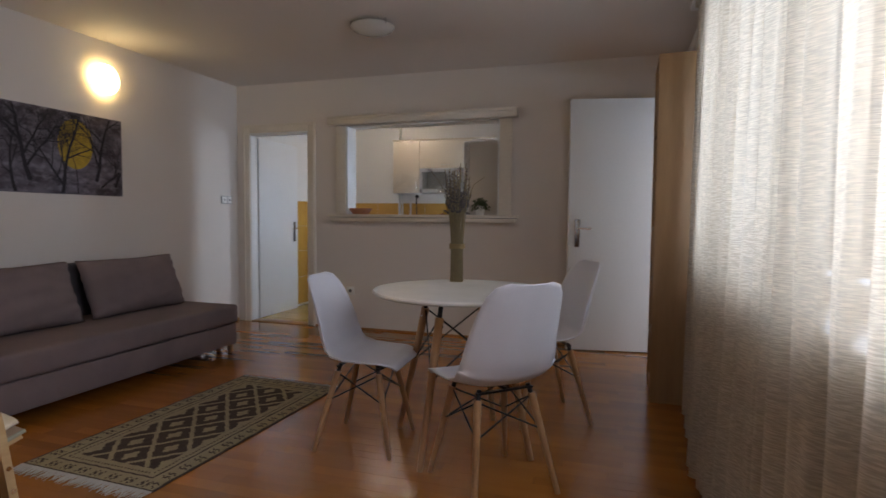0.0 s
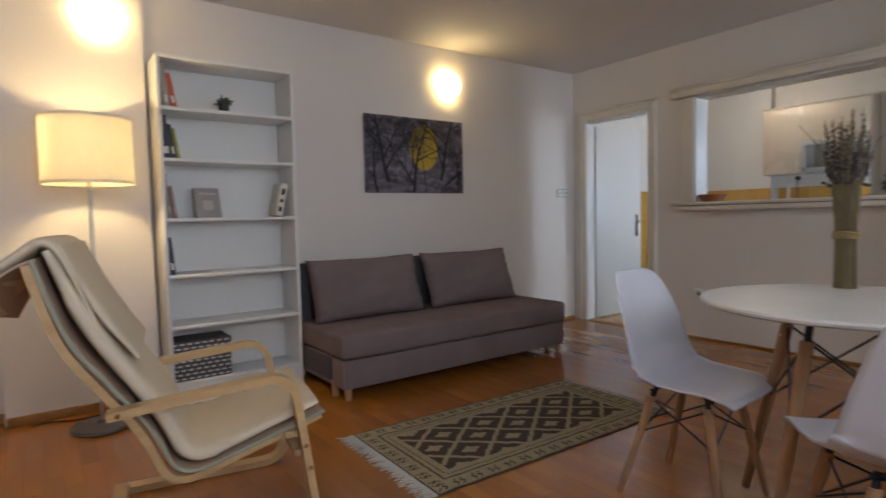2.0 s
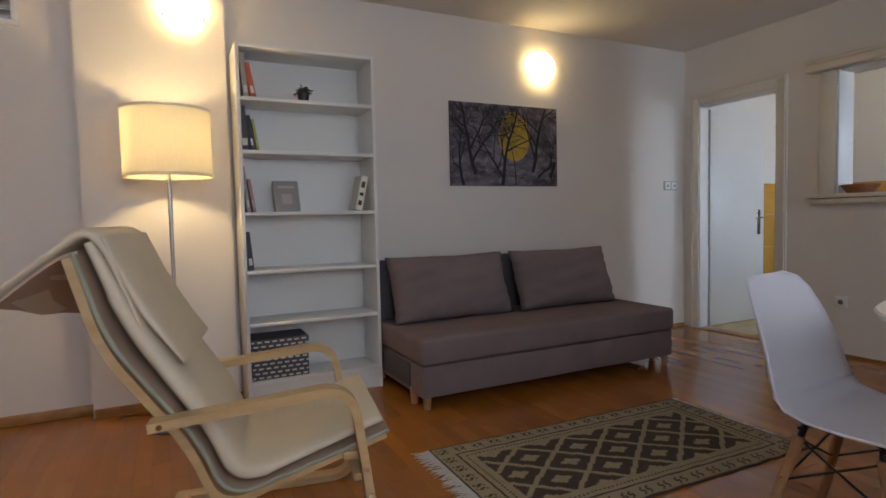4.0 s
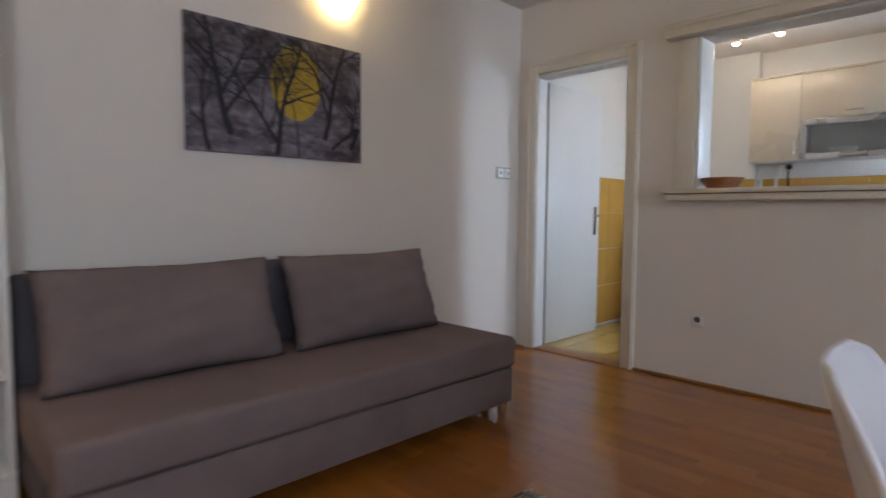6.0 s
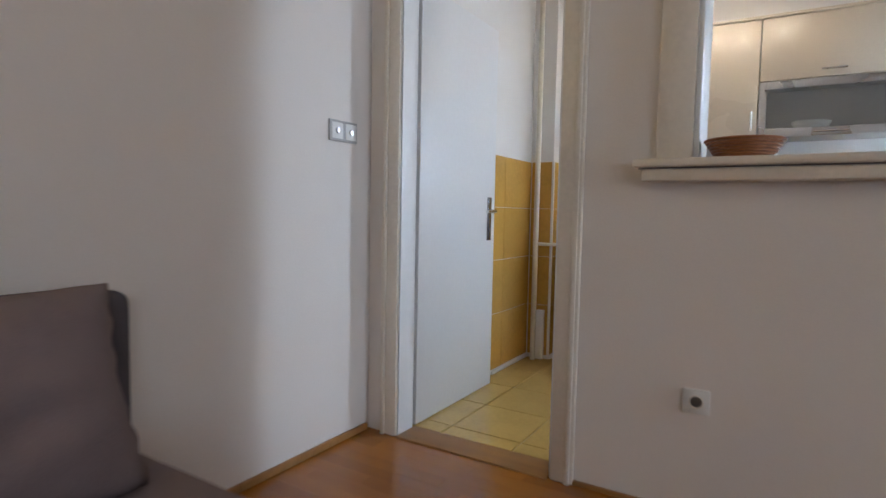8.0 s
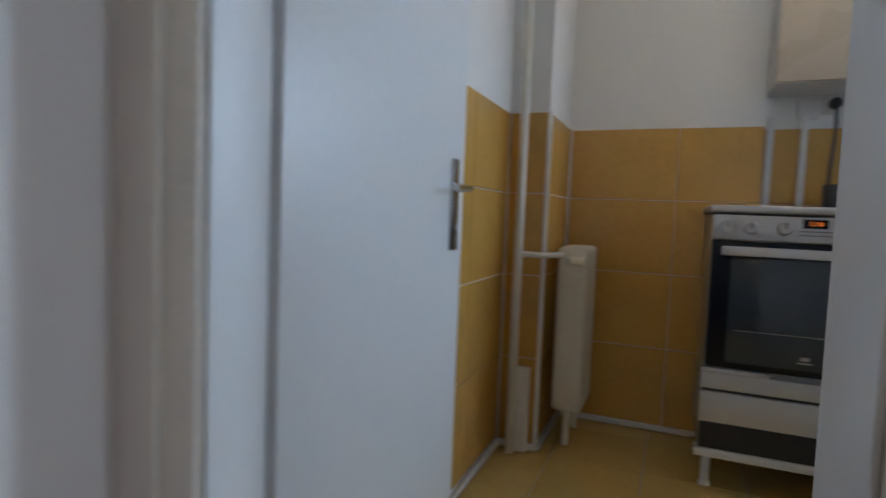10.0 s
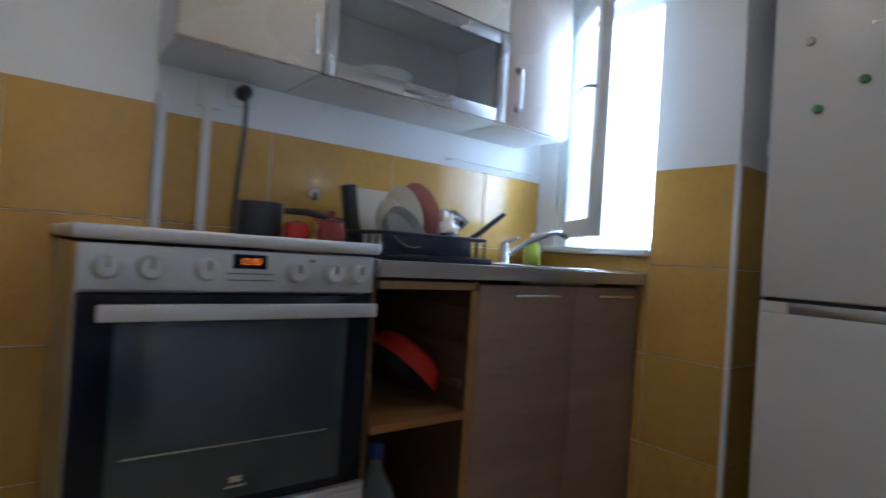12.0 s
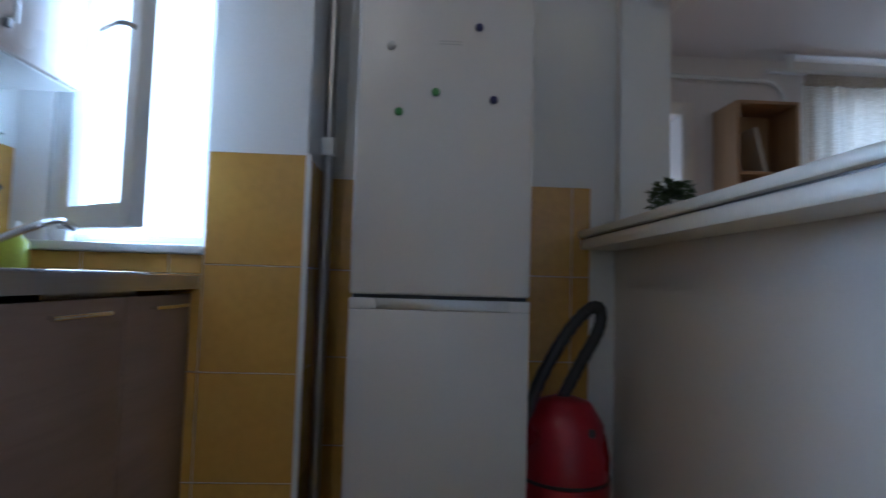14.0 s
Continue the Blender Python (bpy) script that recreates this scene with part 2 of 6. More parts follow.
def add_lathe(bm, prof, seg=28, at=(0, 0, 0), m=None):
    t = bmesh.new()
    rings = []
    for r, z in prof:
        if r < 1e-5:
            rings.append([t.verts.new((at[0], at[1], at[2] + z))])
        else:
            rings.append([t.verts.new((at[0] + r * math.cos(2 * math.pi * k / seg), at[1] + r * math.sin(2 * math.pi * k / seg), at[2] + z)) for k in range(seg)])
    for a, b in zip(rings, rings[1:]):
        for k in range(seg):
            k2 = (k + 1) % seg
            if len(a) == 1 and len(b) > 1:
                t.faces.new((a[0], b[k2], b[k]))
            elif len(b) == 1 and len(a) > 1:
                t.faces.new((a[k], a[k2], b[0]))
            elif len(a) > 1:
                t.faces.new((a[k], a[k2], b[k2], b[k]))
    bmesh.ops.recalc_face_normals(t, faces=t.faces[:])
    if m is not None:
        t.transform(m)
    join_into(bm, t)
    return bm


def lathe_bm(prof, seg=28, at=(0, 0, 0), m=None):
    return add_lathe(bmesh.new(), prof, seg, at, m)


def ribbon_bm(pts, x0, x1, thick):
    """A strip of bent wood: a path in the y-z plane, as wide as x0 to x1."""
    bm = bmesh.new()
    rows = []
    n = len(pts)
    for i, (y, z) in enumerate(pts):
        y0, z0 = pts[max(i - 1, 0)]
        y1, z1 = pts[min(i + 1, n - 1)]
        d = Vector((y1 - y0, z1 - z0)).normalized()
        nx, nz = -d.y * thick / 2, d.x * thick / 2
        rows.append([bm.verts.new((x, y + s * nx, z + s * nz)) for x, s in ((x0, 1), (x1, 1), (x1, -1), (x0, -1))])
    for a, b in zip(rows, rows[1:]):
        for k in range(4):
            bm.faces.new((a[k], a[(k + 1) % 4], b[(k + 1) % 4], b[k]))
    bm.faces.new(rows[0][::-1])
    bm.faces.new(rows[-1])
    bmesh.ops.recalc_face_normals(bm, faces=bm.faces[:])
    return bm


def rounded(pts, r=0.06, n=6):
    """A polyline with its corners rounded."""
    out = [Vector(pts[0])]
    for a, b, c in zip(pts, pts[1:], pts[2:]):
        a, b, c = Vector(a), Vector(b), Vector(c)
        p, q = b + (a - b).normalized() * min(r, (a - b).length / 2), b + (c - b).normalized() * min(r, (c - b).length / 2)
        for i in range(n + 1):
            t = i / n
            out.append((1 - t) ** 2 * p + 2 * t * (1 - t) * b + t * t * q)
    out.append(Vector(pts[-1]))
    return out


def mesh_of(name, bm, material, smooth=40):
    me = bpy.data.meshes.new(name)
    bm.to_mesh(me)
    bm.free()
    for m in (material if isinstance(material, (list, tuple)) else [material]):
        me.materials.append(m)
    if smooth:
        me.shade_smooth()
        me.set_sharp_from_angle(angle=radians(smooth))
    return me


def part(name, bm, material, parent, label="", smooth=40):
    ob = new(name, mesh_of(name, bm, material, smooth))
    ob.parent = parent
    if label:
        tagged(ob, label)
    return ob


def thing(name, label, category, m=None, group=""):
    ob = new(name)
    ob.empty_display_size = 0.1
    if m is not None:
        ob.matrix_world = m
    return tagged(ob, label, category, group)


def single(name, bm, material, label, category, m=None, group="", smooth=40):
    ob = new(name, mesh_of(name, bm, material, smooth))
    if m is not None:
        ob.matrix_world = m
    return tagged(ob, label, category, group)


def fixed(name, bm, material, label="", smooth=40):
    ob = new(name, mesh_of(name, bm, material, smooth))
    return tagged(ob, label, "", "", "structure")


def boxes_bm(rows, r=0.0):
    bm = bmesh.new()
    for a, b in rows:
        add_box(bm, a, b, r)
    return bm


# ---- structure: living room ----
H = 2.5
fixed("wall_north", boxes_bm([((-0.2, 0, 0), (0.165, 0.105, 2.62)), ((-0.2, 0.105, 0), (0.132, 0.16, 2.62)), ((0.132, 0.105, 2.0), (0.165, 0.16, 2.62)), ((0.165, 0, 2.0), (0.868, 0.16, 2.62)), ((0.868, 0, 0), (1.30, 0.16, 2.62)),
      ((1.30, 0, 0), (2.86, 0.16, 1.0835)), ((1.30, 0, 2.035), (2.86, 0.16, 2.62)), ((2.86, 0, 0), (4.62, 0.16, 2.62))]), M_WALL,
      "white painted wall with a doorway and a serving hatch")
fixed("wall_west", boxes_bm([((-0.2, -6.2, 0), (0, 0, 2.62))]), M_WALL, "white painted plaster wall behind the sofa")
fixed("wall_pillar", boxes_bm([((0.0, -4.69, 0), (0.10, -3.94, 2.5))]), M_WALL, "shallow white plastered pillar beside the bookcase")
fixed("wall_south", boxes_bm([((-0.2, -6.4, 0), (4.62, -6.2, 2.62))]), M_WALL, "plain white painted end wall")
fixed("wall_east", boxes_bm([((4.42, -6.2, 0), (4.62, -4.45, 2.62)), ((4.42, -4.45, 0), (4.62, -1.72, 0.9)), ((4.42, -4.45, 2.25), (4.62, -1.72, 2.62)),
      ((4.42, -1.72, 0), (4.62, -0.82, 2.62)), ((4.42, -0.82, 2.1), (4.62, -0.05, 2.62)), ((4.42, -0.05, 0), (4.62, 0, 2.62))]), M_WALL,
      "white painted wall with a wide window and a doorway")
fixed("ceiling", box_bm((-0.2, -6.4, H), (4.62, 0, H + 0.1)), M_CEIL, "plain white painted living room ceiling")
fixed("floor", box_bm((-0.2, -6.4, -0.12), (4.7, 0.10, -0.012)), M_TRIM, "strip parquet floor of warm orange brown oak")
fixed("hall_walls", boxes_bm([((4.62, 0.3, 0), (7.5, 0.4, 2.62)), ((4.62, -2.0, 0), (7.5, -1.9, 2.62)), ((7.4, -1.9, 0), (7.5, 0.3, 0.7)),
      ((7.4, -1.9, 2.2), (7.5, 0.3, 2.62)), ((7.4, -1.9, 0.7), (7.5, -1.2, 2.2)), ((7.4, -0.6, 0.7), (7.5, 0.3, 2.2))]), M_WALL, "plain white walls of the side room")
fixed("hall_ceiling", box_bm((4.62, -2.0, 2.5), (7.5, 0.4, 2.62)), M_CEIL, "plain ceiling of the side room")
fixed("hall_floor", box_bm((4.7, -2.0, -0.12), (7.5, 0.4, -0.006)), M_TRIM, "wooden floor of the side room")


def opening_trim(name, x0, x1, z1, y0, y1, w, material, label):
    """A door casing round an opening in a wall that runs along x: two posts, a head, inner jambs."""
    ob = thing(name, label, "")
    tagged(ob, kind="structure")
    for a, b in (((x0 - w, y0 - 0.022, 0), (x0, y0, z1 + w)), ((x1, y0 - 0.022, 0), (x1 + w, y0, z1 + w)), ((x0, y0 - 0.022, z1), (x1, y0, z1 + w))):
        part("casing", box_bm(a, b, 0.006), material, ob)
    for a, b in (((x0 - w + 0.01, y0 - 0.032, 0), (x0 - w + 0.03, y0 - 0.022, z1 + w)), ((x1 + w - 0.03, y0 - 0.032, 0), (x1 + w - 0.01, y0 - 0.022, z1 + w)),
                 ((x0 - w + 0.03, y0 - 0.032, z1 + w - 0.03), (x1 + w - 0.03, y0 - 0.022, z1 + w - 0.01))):
        part("moulding", box_bm(a, b, 0.004), material, ob)
    for a, b in (((x0 + 0.001, y0 - 0.01, 0), (x0 + 0.009, y0 + 0.102, z1)), ((x1 - 0.009, y0 - 0.01, 0), (x1 - 0.001, y1 + 0.002, z1)), ((x0 + 0.009, y0 - 0.01, z1 - 0.022), (x1 - 0.009, y0 + 0.102, z1 - 0.001))):
        part("jamb", box_bm(a, b, 0.003), M_DOOR, ob)
    return ob


opening_trim("door_frame_kitchen", 0.165, 0.868, 2.0, 0.0, 0.155, 0.085, M_CREAM, "cream gloss painted wooden door frame")
fixed("threshold", box_bm((0.175, -0.03, -0.004), (0.858, 0.115, 0.008), 0.004), M_TRIM, "worn wooden threshold strip under the kitchen doorway")


M_PLATE_STEEL = surf("brushed_nickel", (0.40, 0.41, 0.43), 0.22, 1.0, var=0.06, fine=200, bump=0.03)


def lever_handle(parent, x, y, z, side, reach):
    """A long back plate and a lever on one face of a door lying in the x plane; side +1/-1, reach along y."""
    h = part("door_handle", box_bm((x if side > 0 else x - 0.008, y - 0.021, z - 0.16), (x + 0.008 if side > 0 else x, y + 0.021, z + 0.075), 0.003), M_PLATE_STEEL, parent, "chrome lever handle on a long plate")
    part("lever", tube_bm(rounded([(x, y, z), (x + side * 0.05, y, z), (x + side * 0.05, y + reach, z - 0.004)], 0.02, 4), [0.010] * 3 + [0.009] * 5), M_CHROME, h)
    part("keyhole", rod_bm((x, y, z - 0.10), (x + side * 0.010, y, z - 0.10), 0.008), M_DARKSTEEL, h)


def door_leaf(name, width, height, label, m, hy=0.93):
    ob = thing(name, label, "", m)
    tagged(ob, kind="structure")
    part("leaf", box_bm((-0.02, 0, 0.008), (0.02, width, height), 0.004), M_DOOR, ob)
    lever_handle(ob, 0.02, width - 0.075, hy + 0.03, 1, -0.11)
    lever_handle(ob, -0.02, width - 0.075, hy + 0.03, -1, -0.11)
    for z in (0.25, height - 0.25):
        part("hinge", rod_bm((0.0, -0.008, z - 0.04), (0.0, -0.008, z + 0.04), 0.008), M_STEEL, ob)
    return ob


door_leaf("door_1", 0.757, 1.965, "white painted flush door standing open into the kitchen", pose(0.157, 0.121, 0, 0, 0, 0.2), 0.955)
door_leaf("door_2", 0.84, 2.13, "white painted flush interior door standing wide open", pose(4.33, -0.05, 0, 0, 0, 99.6), 1.02)
ob = thing("door_frame_hall", "cream painted door frame of the side doorway", "")
tagged(ob, kind="structure")
for a, b in (((4.40, -0.90, 0), (4.42, -0.82, 2.18)), ((4.40, -0.82, 2.1), (4.42, -0.05, 2.18))):
    part("casing", box_bm(a, b, 0.005), M_CREAM, ob)

# serving hatch trim
ob = thing("hatch_trim", "cream painted wooden surround of the serving hatch", "")
tagged(ob, kind="structure")
for x0, x1 in ((1.19, 1.30), (2.86, 2.975)):
    part("upright", box_bm((x0, -0.022, 1.155), (x1, 0.0, 2.03), 0.004), M_CREAM, ob)
for x0, x1 in ((1.301, 1.318), (2.842, 2.859)):
    part("lining", box_bm((x0, -0.015, 1.155), (x1, 0.172, 2.03), 0.003), M_DOOR, ob)
part("lintel", box_bm((1.12, -0.085, 2.032), (3.03, 0.0, 2.118), 0.012), M_CREAM, ob)
part("lintel_moulding", box_bm((1.135, -0.098, 2.085), (3.015, -0.083, 2.105), 0.006), M_CREAM, ob)
part("soffit", box_bm((1.30, 0.0, 2.020), (2.86, 0.172, 2.034), 0.002), M_WHITE, ob)
ob = thing("hatch_shelf", "thick cream painted hatch shelf with a dark seam", "")
tagged(ob, kind="structure")
part("lower_board", box_bm((1.16, -0.080, 1.084), (3.02, 0.290, 1.123), 0.008), M_CREAM, ob)
part("seam", box_bm((1.15, -0.076, 1.123), (3.03, 0.282, 1.1275), 0.0), M_DARKSTEEL, ob)
part("upper_board", box_bm((1.135, -0.098, 1.1275), (3.045, 0.300, 1.154), 0.007), M_CREAM, ob)

# baseboards
for i, (a, b) in enumerate([((0.93, -0.018, 0), (4.42, 0.0, 0.017)), ((0.0, -1.15, 0), (0.016, -0.02, 0.03)), ((0.0, -6.2, 0), (0.02, -4.69, 0.055)),
                            ((0.10, -4.685, 0), (0.118, -3.94, 0.05)), ((4.402, -1.0, 0), (4.42, -0.9, 0.04))]):
    fixed("baseboard_%d" % (i + 1), box_bm(a, b, 0.005), M_TRIM, "narrow wooden floor trim along the wall")

# living room window
wd = thing("window_1", "wide white framed window behind the curtain", "")
tagged(wd, kind="structure")
for a, b in (((4.50, -4.45, 0.9), (4.57, -4.38, 2.25)), ((4.50, -1.79, 0.9), (4.57, -1.72, 2.25)), ((4.50, -4.38, 0.9), (4.57, -1.79, 0.98)), ((4.50, -4.38, 2.18), (4.57, -1.79, 2.25)),
             ((4.50, -2.72, 0.98), (4.57, -2.63, 2.18)), ((4.50, -3.60, 0.98), (4.57, -3.51, 2.18))):
    part("window_frame", box_bm(a, b, 0.006), M_DOOR, wd)
for y0, y1 in ((-4.38, -3.60), (-3.51, -2.72), (-2.63, -1.79)):
    p_ = part("pane", box_bm((4.595, y0 - 0.03, 0.95), (4.60, y1 + 0.03, 2.21)), M_GLASS, wd)
    p_.visible_shadow = False
part("window_sill", box_bm((4.36, -4.45, 0.872), (4.50, -1.74, 0.899), 0.006), M_DOOR, wd)
fixed("backdrop_east", box_bm((6.4, -7.0, -1.0), (6.45, -2.1, 4.5)), M_OUT2, "bright overcast daylight outside the window")
fixed("backdrop_hall", box_bm((8.6, -2.0, 0.0), (8.65, 1.0, 3.5)), M_OUT, "bright daylight beyond the side room")


# ---- living room things ----
def curtain():
    ob = thing("curtain", "sheer cream linen curtain hanging to the floor", "curtain")
    y0, y1, n, rows = -4.10, -1.60, 310, 26
    bm = bmesh.new()
    g = []
    for j in range(rows + 1):
        v = j / rows
        z = 0.015 + v * 2.31
        line = []
        for i in range(n + 1):
            u = i / n
            y = y0 + u * (y1 - y0)
            ph = y * 41 + 1.7 * math.sin(y * 3.1) + 1.1 * math.sin(y * 7.3)
            amp = 0.020 + 0.012 * math.sin(y * 5.0 + 1) + 0.008 * (1 - v)
            x = 4.335 - 0.02 * (1 - v) ** 2 + amp * math.sin(ph) + 0.012 * math.sin(ph * 2.3 + 3 * v) - 0.02 * (1 - v) * math.sin(y * 2 + 0.6)
            line.append(bm.verts.new((x, y + 0.012 * math.sin(ph + 1.2), z + 0.006 * math.sin(y * 9) * (1 - v))))
        g.append(line)
    for a, b in zip(g, g[1:]):
        for i in range(n):
            bm.faces.new((a[i], a[i + 1], b[i + 1], b[i]))
    part("cloth", bm, M_CURTAIN, ob, smooth=180)
    for i in range(46):
        y = y0 + (i + 0.5) / 46 * (y1 - y0)
        part("pleat", box_bm((4.30, y - 0.022, 2.30), (4.345, y + 0.018, 2.375), 0.008), M_CURTAIN, ob)
    rail = thing("curtain_rail", "white ceiling curtain rail above the window", "curtain rail")
    part("rail", box_bm((4.30, -4.6, 2.376), (4.345, -1.35, 2.40), 0.004), M_WHITE, rail)
    for y in (-4.3, -3.2, -2.2, -1.5):
        part("bracket", box_bm((4.312, y - 0.02, 2.40), (4.333, y + 0.02, 2.5), 0.003), M_WHITE, rail)


curtain()
hp = thing("heating_pipe", "white painted heating pipe running below the ceiling", "pipe")
part("run", tube_bm(rounded([(4.38, -0.20, 2.36), (4.38, -1.42, 2.34), (4.38, -1.50, 2.25), (4.38, -1.52, 0.05)], 0.06, 5), 0.016), M_WHITE, hp)


def radiator(name, label, m, length, height, columns, depth=0.10):
    ob = thing(name, label, "radiator", m)
    pitch = length / columns
    for i in range(columns):
        x = (i + 0.5) * pitch
        bm = box_bm((x - pitch * 0.46, 0, 0.14), (x + pitch * 0.46, depth, 0.14 + height), 0.018, 3)
        part("column", bm, M_RAD, ob)
    for x in (pitch * 0.5, length - pitch * 0.5):
        part("foot", rod_bm((x, depth * 0.5, 0), (x, depth * 0.5, 0.16), 0.014), M_RAD, ob)
    valve = part("valve", rod_bm((-0.06, depth * 0.5, 0.14 + height * 0.92), (0.0, depth * 0.5, 0.14 + height * 0.92), 0.016), M_STEEL, ob)
    part("knob", rod_bm((-0.055, depth * 0.5 - 0.055, 0.14 + height * 0.92), (-0.055, depth * 0.5, 0.14 + height * 0.92), 0.02, 0.017), M_RAD, valve)
    return ob


M_RAD = surf("radiator_enamel", (0.70, 0.66, 0.56), 0.35, var=0.1, scale=8, fine=60, bump=0.08)
radiator("radiator", "white enamelled column radiator under the living room window", pose(4.415, -3.62, 0, 0, 0, 90), 1.2, 0.62, 15, 0.055)


def sofa():
    ob = thing("sofa_bed", "grey brown fabric sofa bed on short wooden legs", "sofa")
    y0, y1 = -3.105, -1.195
    part("base", box_bm((0.10, y0 + 0.01, 0.068), (0.915, y1 - 0.01, 0.243), 0.012), M_SOFA, ob)
    bm = box_bm((0.10, y0, 0.247), (0.93, y1, 0.398), 0.028, 4)
    part("mattress", bm, M_SOFA, ob)
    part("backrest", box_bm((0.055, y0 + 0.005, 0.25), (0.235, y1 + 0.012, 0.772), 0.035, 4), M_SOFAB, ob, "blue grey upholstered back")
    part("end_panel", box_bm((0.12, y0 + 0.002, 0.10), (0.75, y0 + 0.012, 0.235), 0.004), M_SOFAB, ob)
    for x, y in ((0.88, y0 + 0.05), (0.88, y1 - 0.05), (0.16, y0 + 0.06), (0.16, y1 - 0.06), (0.75, y0 + 0.03), (0.75, y1 - 0.03)):
        part("leg", rod_bm((x, y, 0.0), (x, y, 0.10), 0.020, 0.026), M_BEECH, ob)
    return ob


def pillow_bm(w, h, t, seed):
    bm = bmesh.new()
    n = 26
    rnd = random.Random(seed)
    o = [rnd.uniform(0, 6) for _ in range(4)]
    grids = []
    for s in (1, -1):
        g = []
        for i in range(n + 1):
            row = []
            for j in range(n + 1):
                u, v = 2 * i / n - 1, 2 * j / n - 1
                th = (max(0, 1 - abs(u) ** 3.2) * max(0, 1 - abs(v) ** 3.2)) ** 0.5
                x = u * w / 2 * (1 - 0.035 * (1 - v * v))
                z = v * h / 2 * (1 - 0.05 * (1 - u * u))
                cr = 0.006 * math.sin(6 * u + 5 * v + o[0]) * (1 - th) + 0.005 * math.sin(11 * v - 4 * u + o[1]) * th + 0.005 * abs(u) ** 5 * math.sin(17 * v + o[2]) + 0.003 * math.sin(23 * u * v + o[3])
                row.append(bm.verts.new((x, s * (t / 2 * th) + cr, z)))
            g.append(row)
        grids.append(g)
        for i in range(n):
            for j in range(n):
                q = (g[i][j], g[i + 1][j], g[i + 1][j + 1], g[i][j + 1])
                bm.faces.new(q if s < 0 else q[::-1])
    bmesh.ops.remove_doubles(bm, verts=bm.verts[:], dist=0.0008)
    bmesh.ops.recalc_face_normals(bm, faces=bm.faces[:])
    return bm


sofa()
for yc, w, seed in ((-2.635, 0.86, 3), (-1.715, 0.86, 8)):
    # leans back on the rest
    single("cushion", pillow_bm(w, 0.44, 0.19, seed), M_SOFA, "plump grey brown cushion leaning on the sofa back", "cushion",
           pose(0.385, yc, 0.600, 0, -21, 0) @ pose(0, 0, 0, 0, 0, 90), "sofa cushions", 180)


def bookcase(name, label, m, w, d, h, levels, material, back):
    ob = thing(name, label, "bookcase", m)
    t = 0.020
    for x in (0, w - t):
        part("side_panel", box_bm((x, 0, 0), (x + t, d, h), 0.002), material, ob)
    part("top_panel", box_bm((t, 0, h - t), (w - t, d, h), 0.002), material, ob)
    for z in levels:
        part("shelf", box_bm((t, 0.004, z - t), (w - t, d - 0.008, z), 0.002), material, ob)
    part("kickboard", box_bm((t, 0.012, 0), (w - t, 0.03, levels[0] - t), 0.001), material, ob)
    part("back_panel", box_bm((t * 0.5, d - 0.006, 0.02), (w - t * 0.5, d, h - 0.005)), back, ob)
    return ob


# local x runs along the wall, y into the wall
bookcase("bookcase", "tall white lacquered bookcase with open shelves, nearly empty", pose(0.352, -3.917, 0, 0, 0, 90), 0.80, 0.28, 2.035,
         [0.136, 0.472, 0.772, 1.103, 1.450, 1.744], M_WHITE, M_WHITE)
bookcase("oak_bookcase", "narrow light oak veneer bookcase beside the window", pose(4.13, -1.03, 0, 0, 0, -90), 0.40, 0.28, 2.12,
         [0.09, 0.42, 0.75, 1.08, 1.40, 1.68], M_OAK, M_OAK)


def book(y, x, z, w, h, d, col, lean, label, cover=None, rz=0):
    """An upright book: spine towards the room (+x)."""
    ob = thing("book", label, "book", pose(x, y + 0.068, z, 0, 0, rz) @ pose(0, 0, 0, lean, 0, 0), "books on the white bookcase")
    mc = surf("book_cover", col, 0.5, var=0.1)
    part("cover", boxes_bm([((-d, -w / 2, 0), (0, -w / 2 + 0.003, h)), ((-d, w / 2 - 0.003, 0), (0, w / 2, h)), ((-0.004, -w / 2 + 0.003, 0), (0, w / 2 - 0.003, h))]), mc, ob)
    part("pages", box_bm((-d + 0.004, -w / 2 + 0.003, 0.003), (-0.004, w / 2 - 0.003, h - 0.003)), M_PAGE, ob)
    if cover:
        for z0, z1 in cover:
            part("spine_label", box_bm((-0.0005, -w / 2 + 0.006, z0), (0.001, w / 2 - 0.006, z1)), M_PAGE, ob)
    return ob


M_PAGE = surf("paper", (0.72, 0.68, 0.60), 0.9, var=0.08)
for y, z, w, h, d, col, lean, lab in (
        (-3.925, 1.744, 0.028, 0.25, 0.17, (0.42, 0.36, 0.30), 5, "pale paperback leaning on a shelf side"),
        (-3.885, 1.744, 0.030, 0.20, 0.14, (0.55, 0.10, 0.03), 10, "orange red hardback leaning on other books"),
        (-3.940, 1.450, 0.040, 0.25, 0.18, (0.03, 0.035, 0.05), 4, "dark navy hardback leaning on a shelf side"),
        (-3.900, 1.450, 0.022, 0.20, 0.15, (0.02, 0.02, 0.02), 7, "slim black book leaning on other books"),
        (-3.872, 1.450, 0.014, 0.18, 0.13, (0.34, 0.36, 0.06), 9, "thin yellow green booklet beside dark books"),
        (-3.935, 1.103, 0.018, 0.26, 0.18, (0.30, 0.27, 0.25), 6, "thin grey book leaning on a shelf side"),
        (-3.905, 1.103, 0.016, 0.19, 0.14, (0.40, 0.20, 0.16), 8, "thin reddish book leaning on other books"),
        (-3.935, 0.772, 0.030, 0.22, 0.16, (0.04, 0.04, 0.06), 5, "dark hardback leaning on a shelf side")):
    book(y, 0.30, z, w, h, d, col, lean, lab, [(0.03, 0.07)])
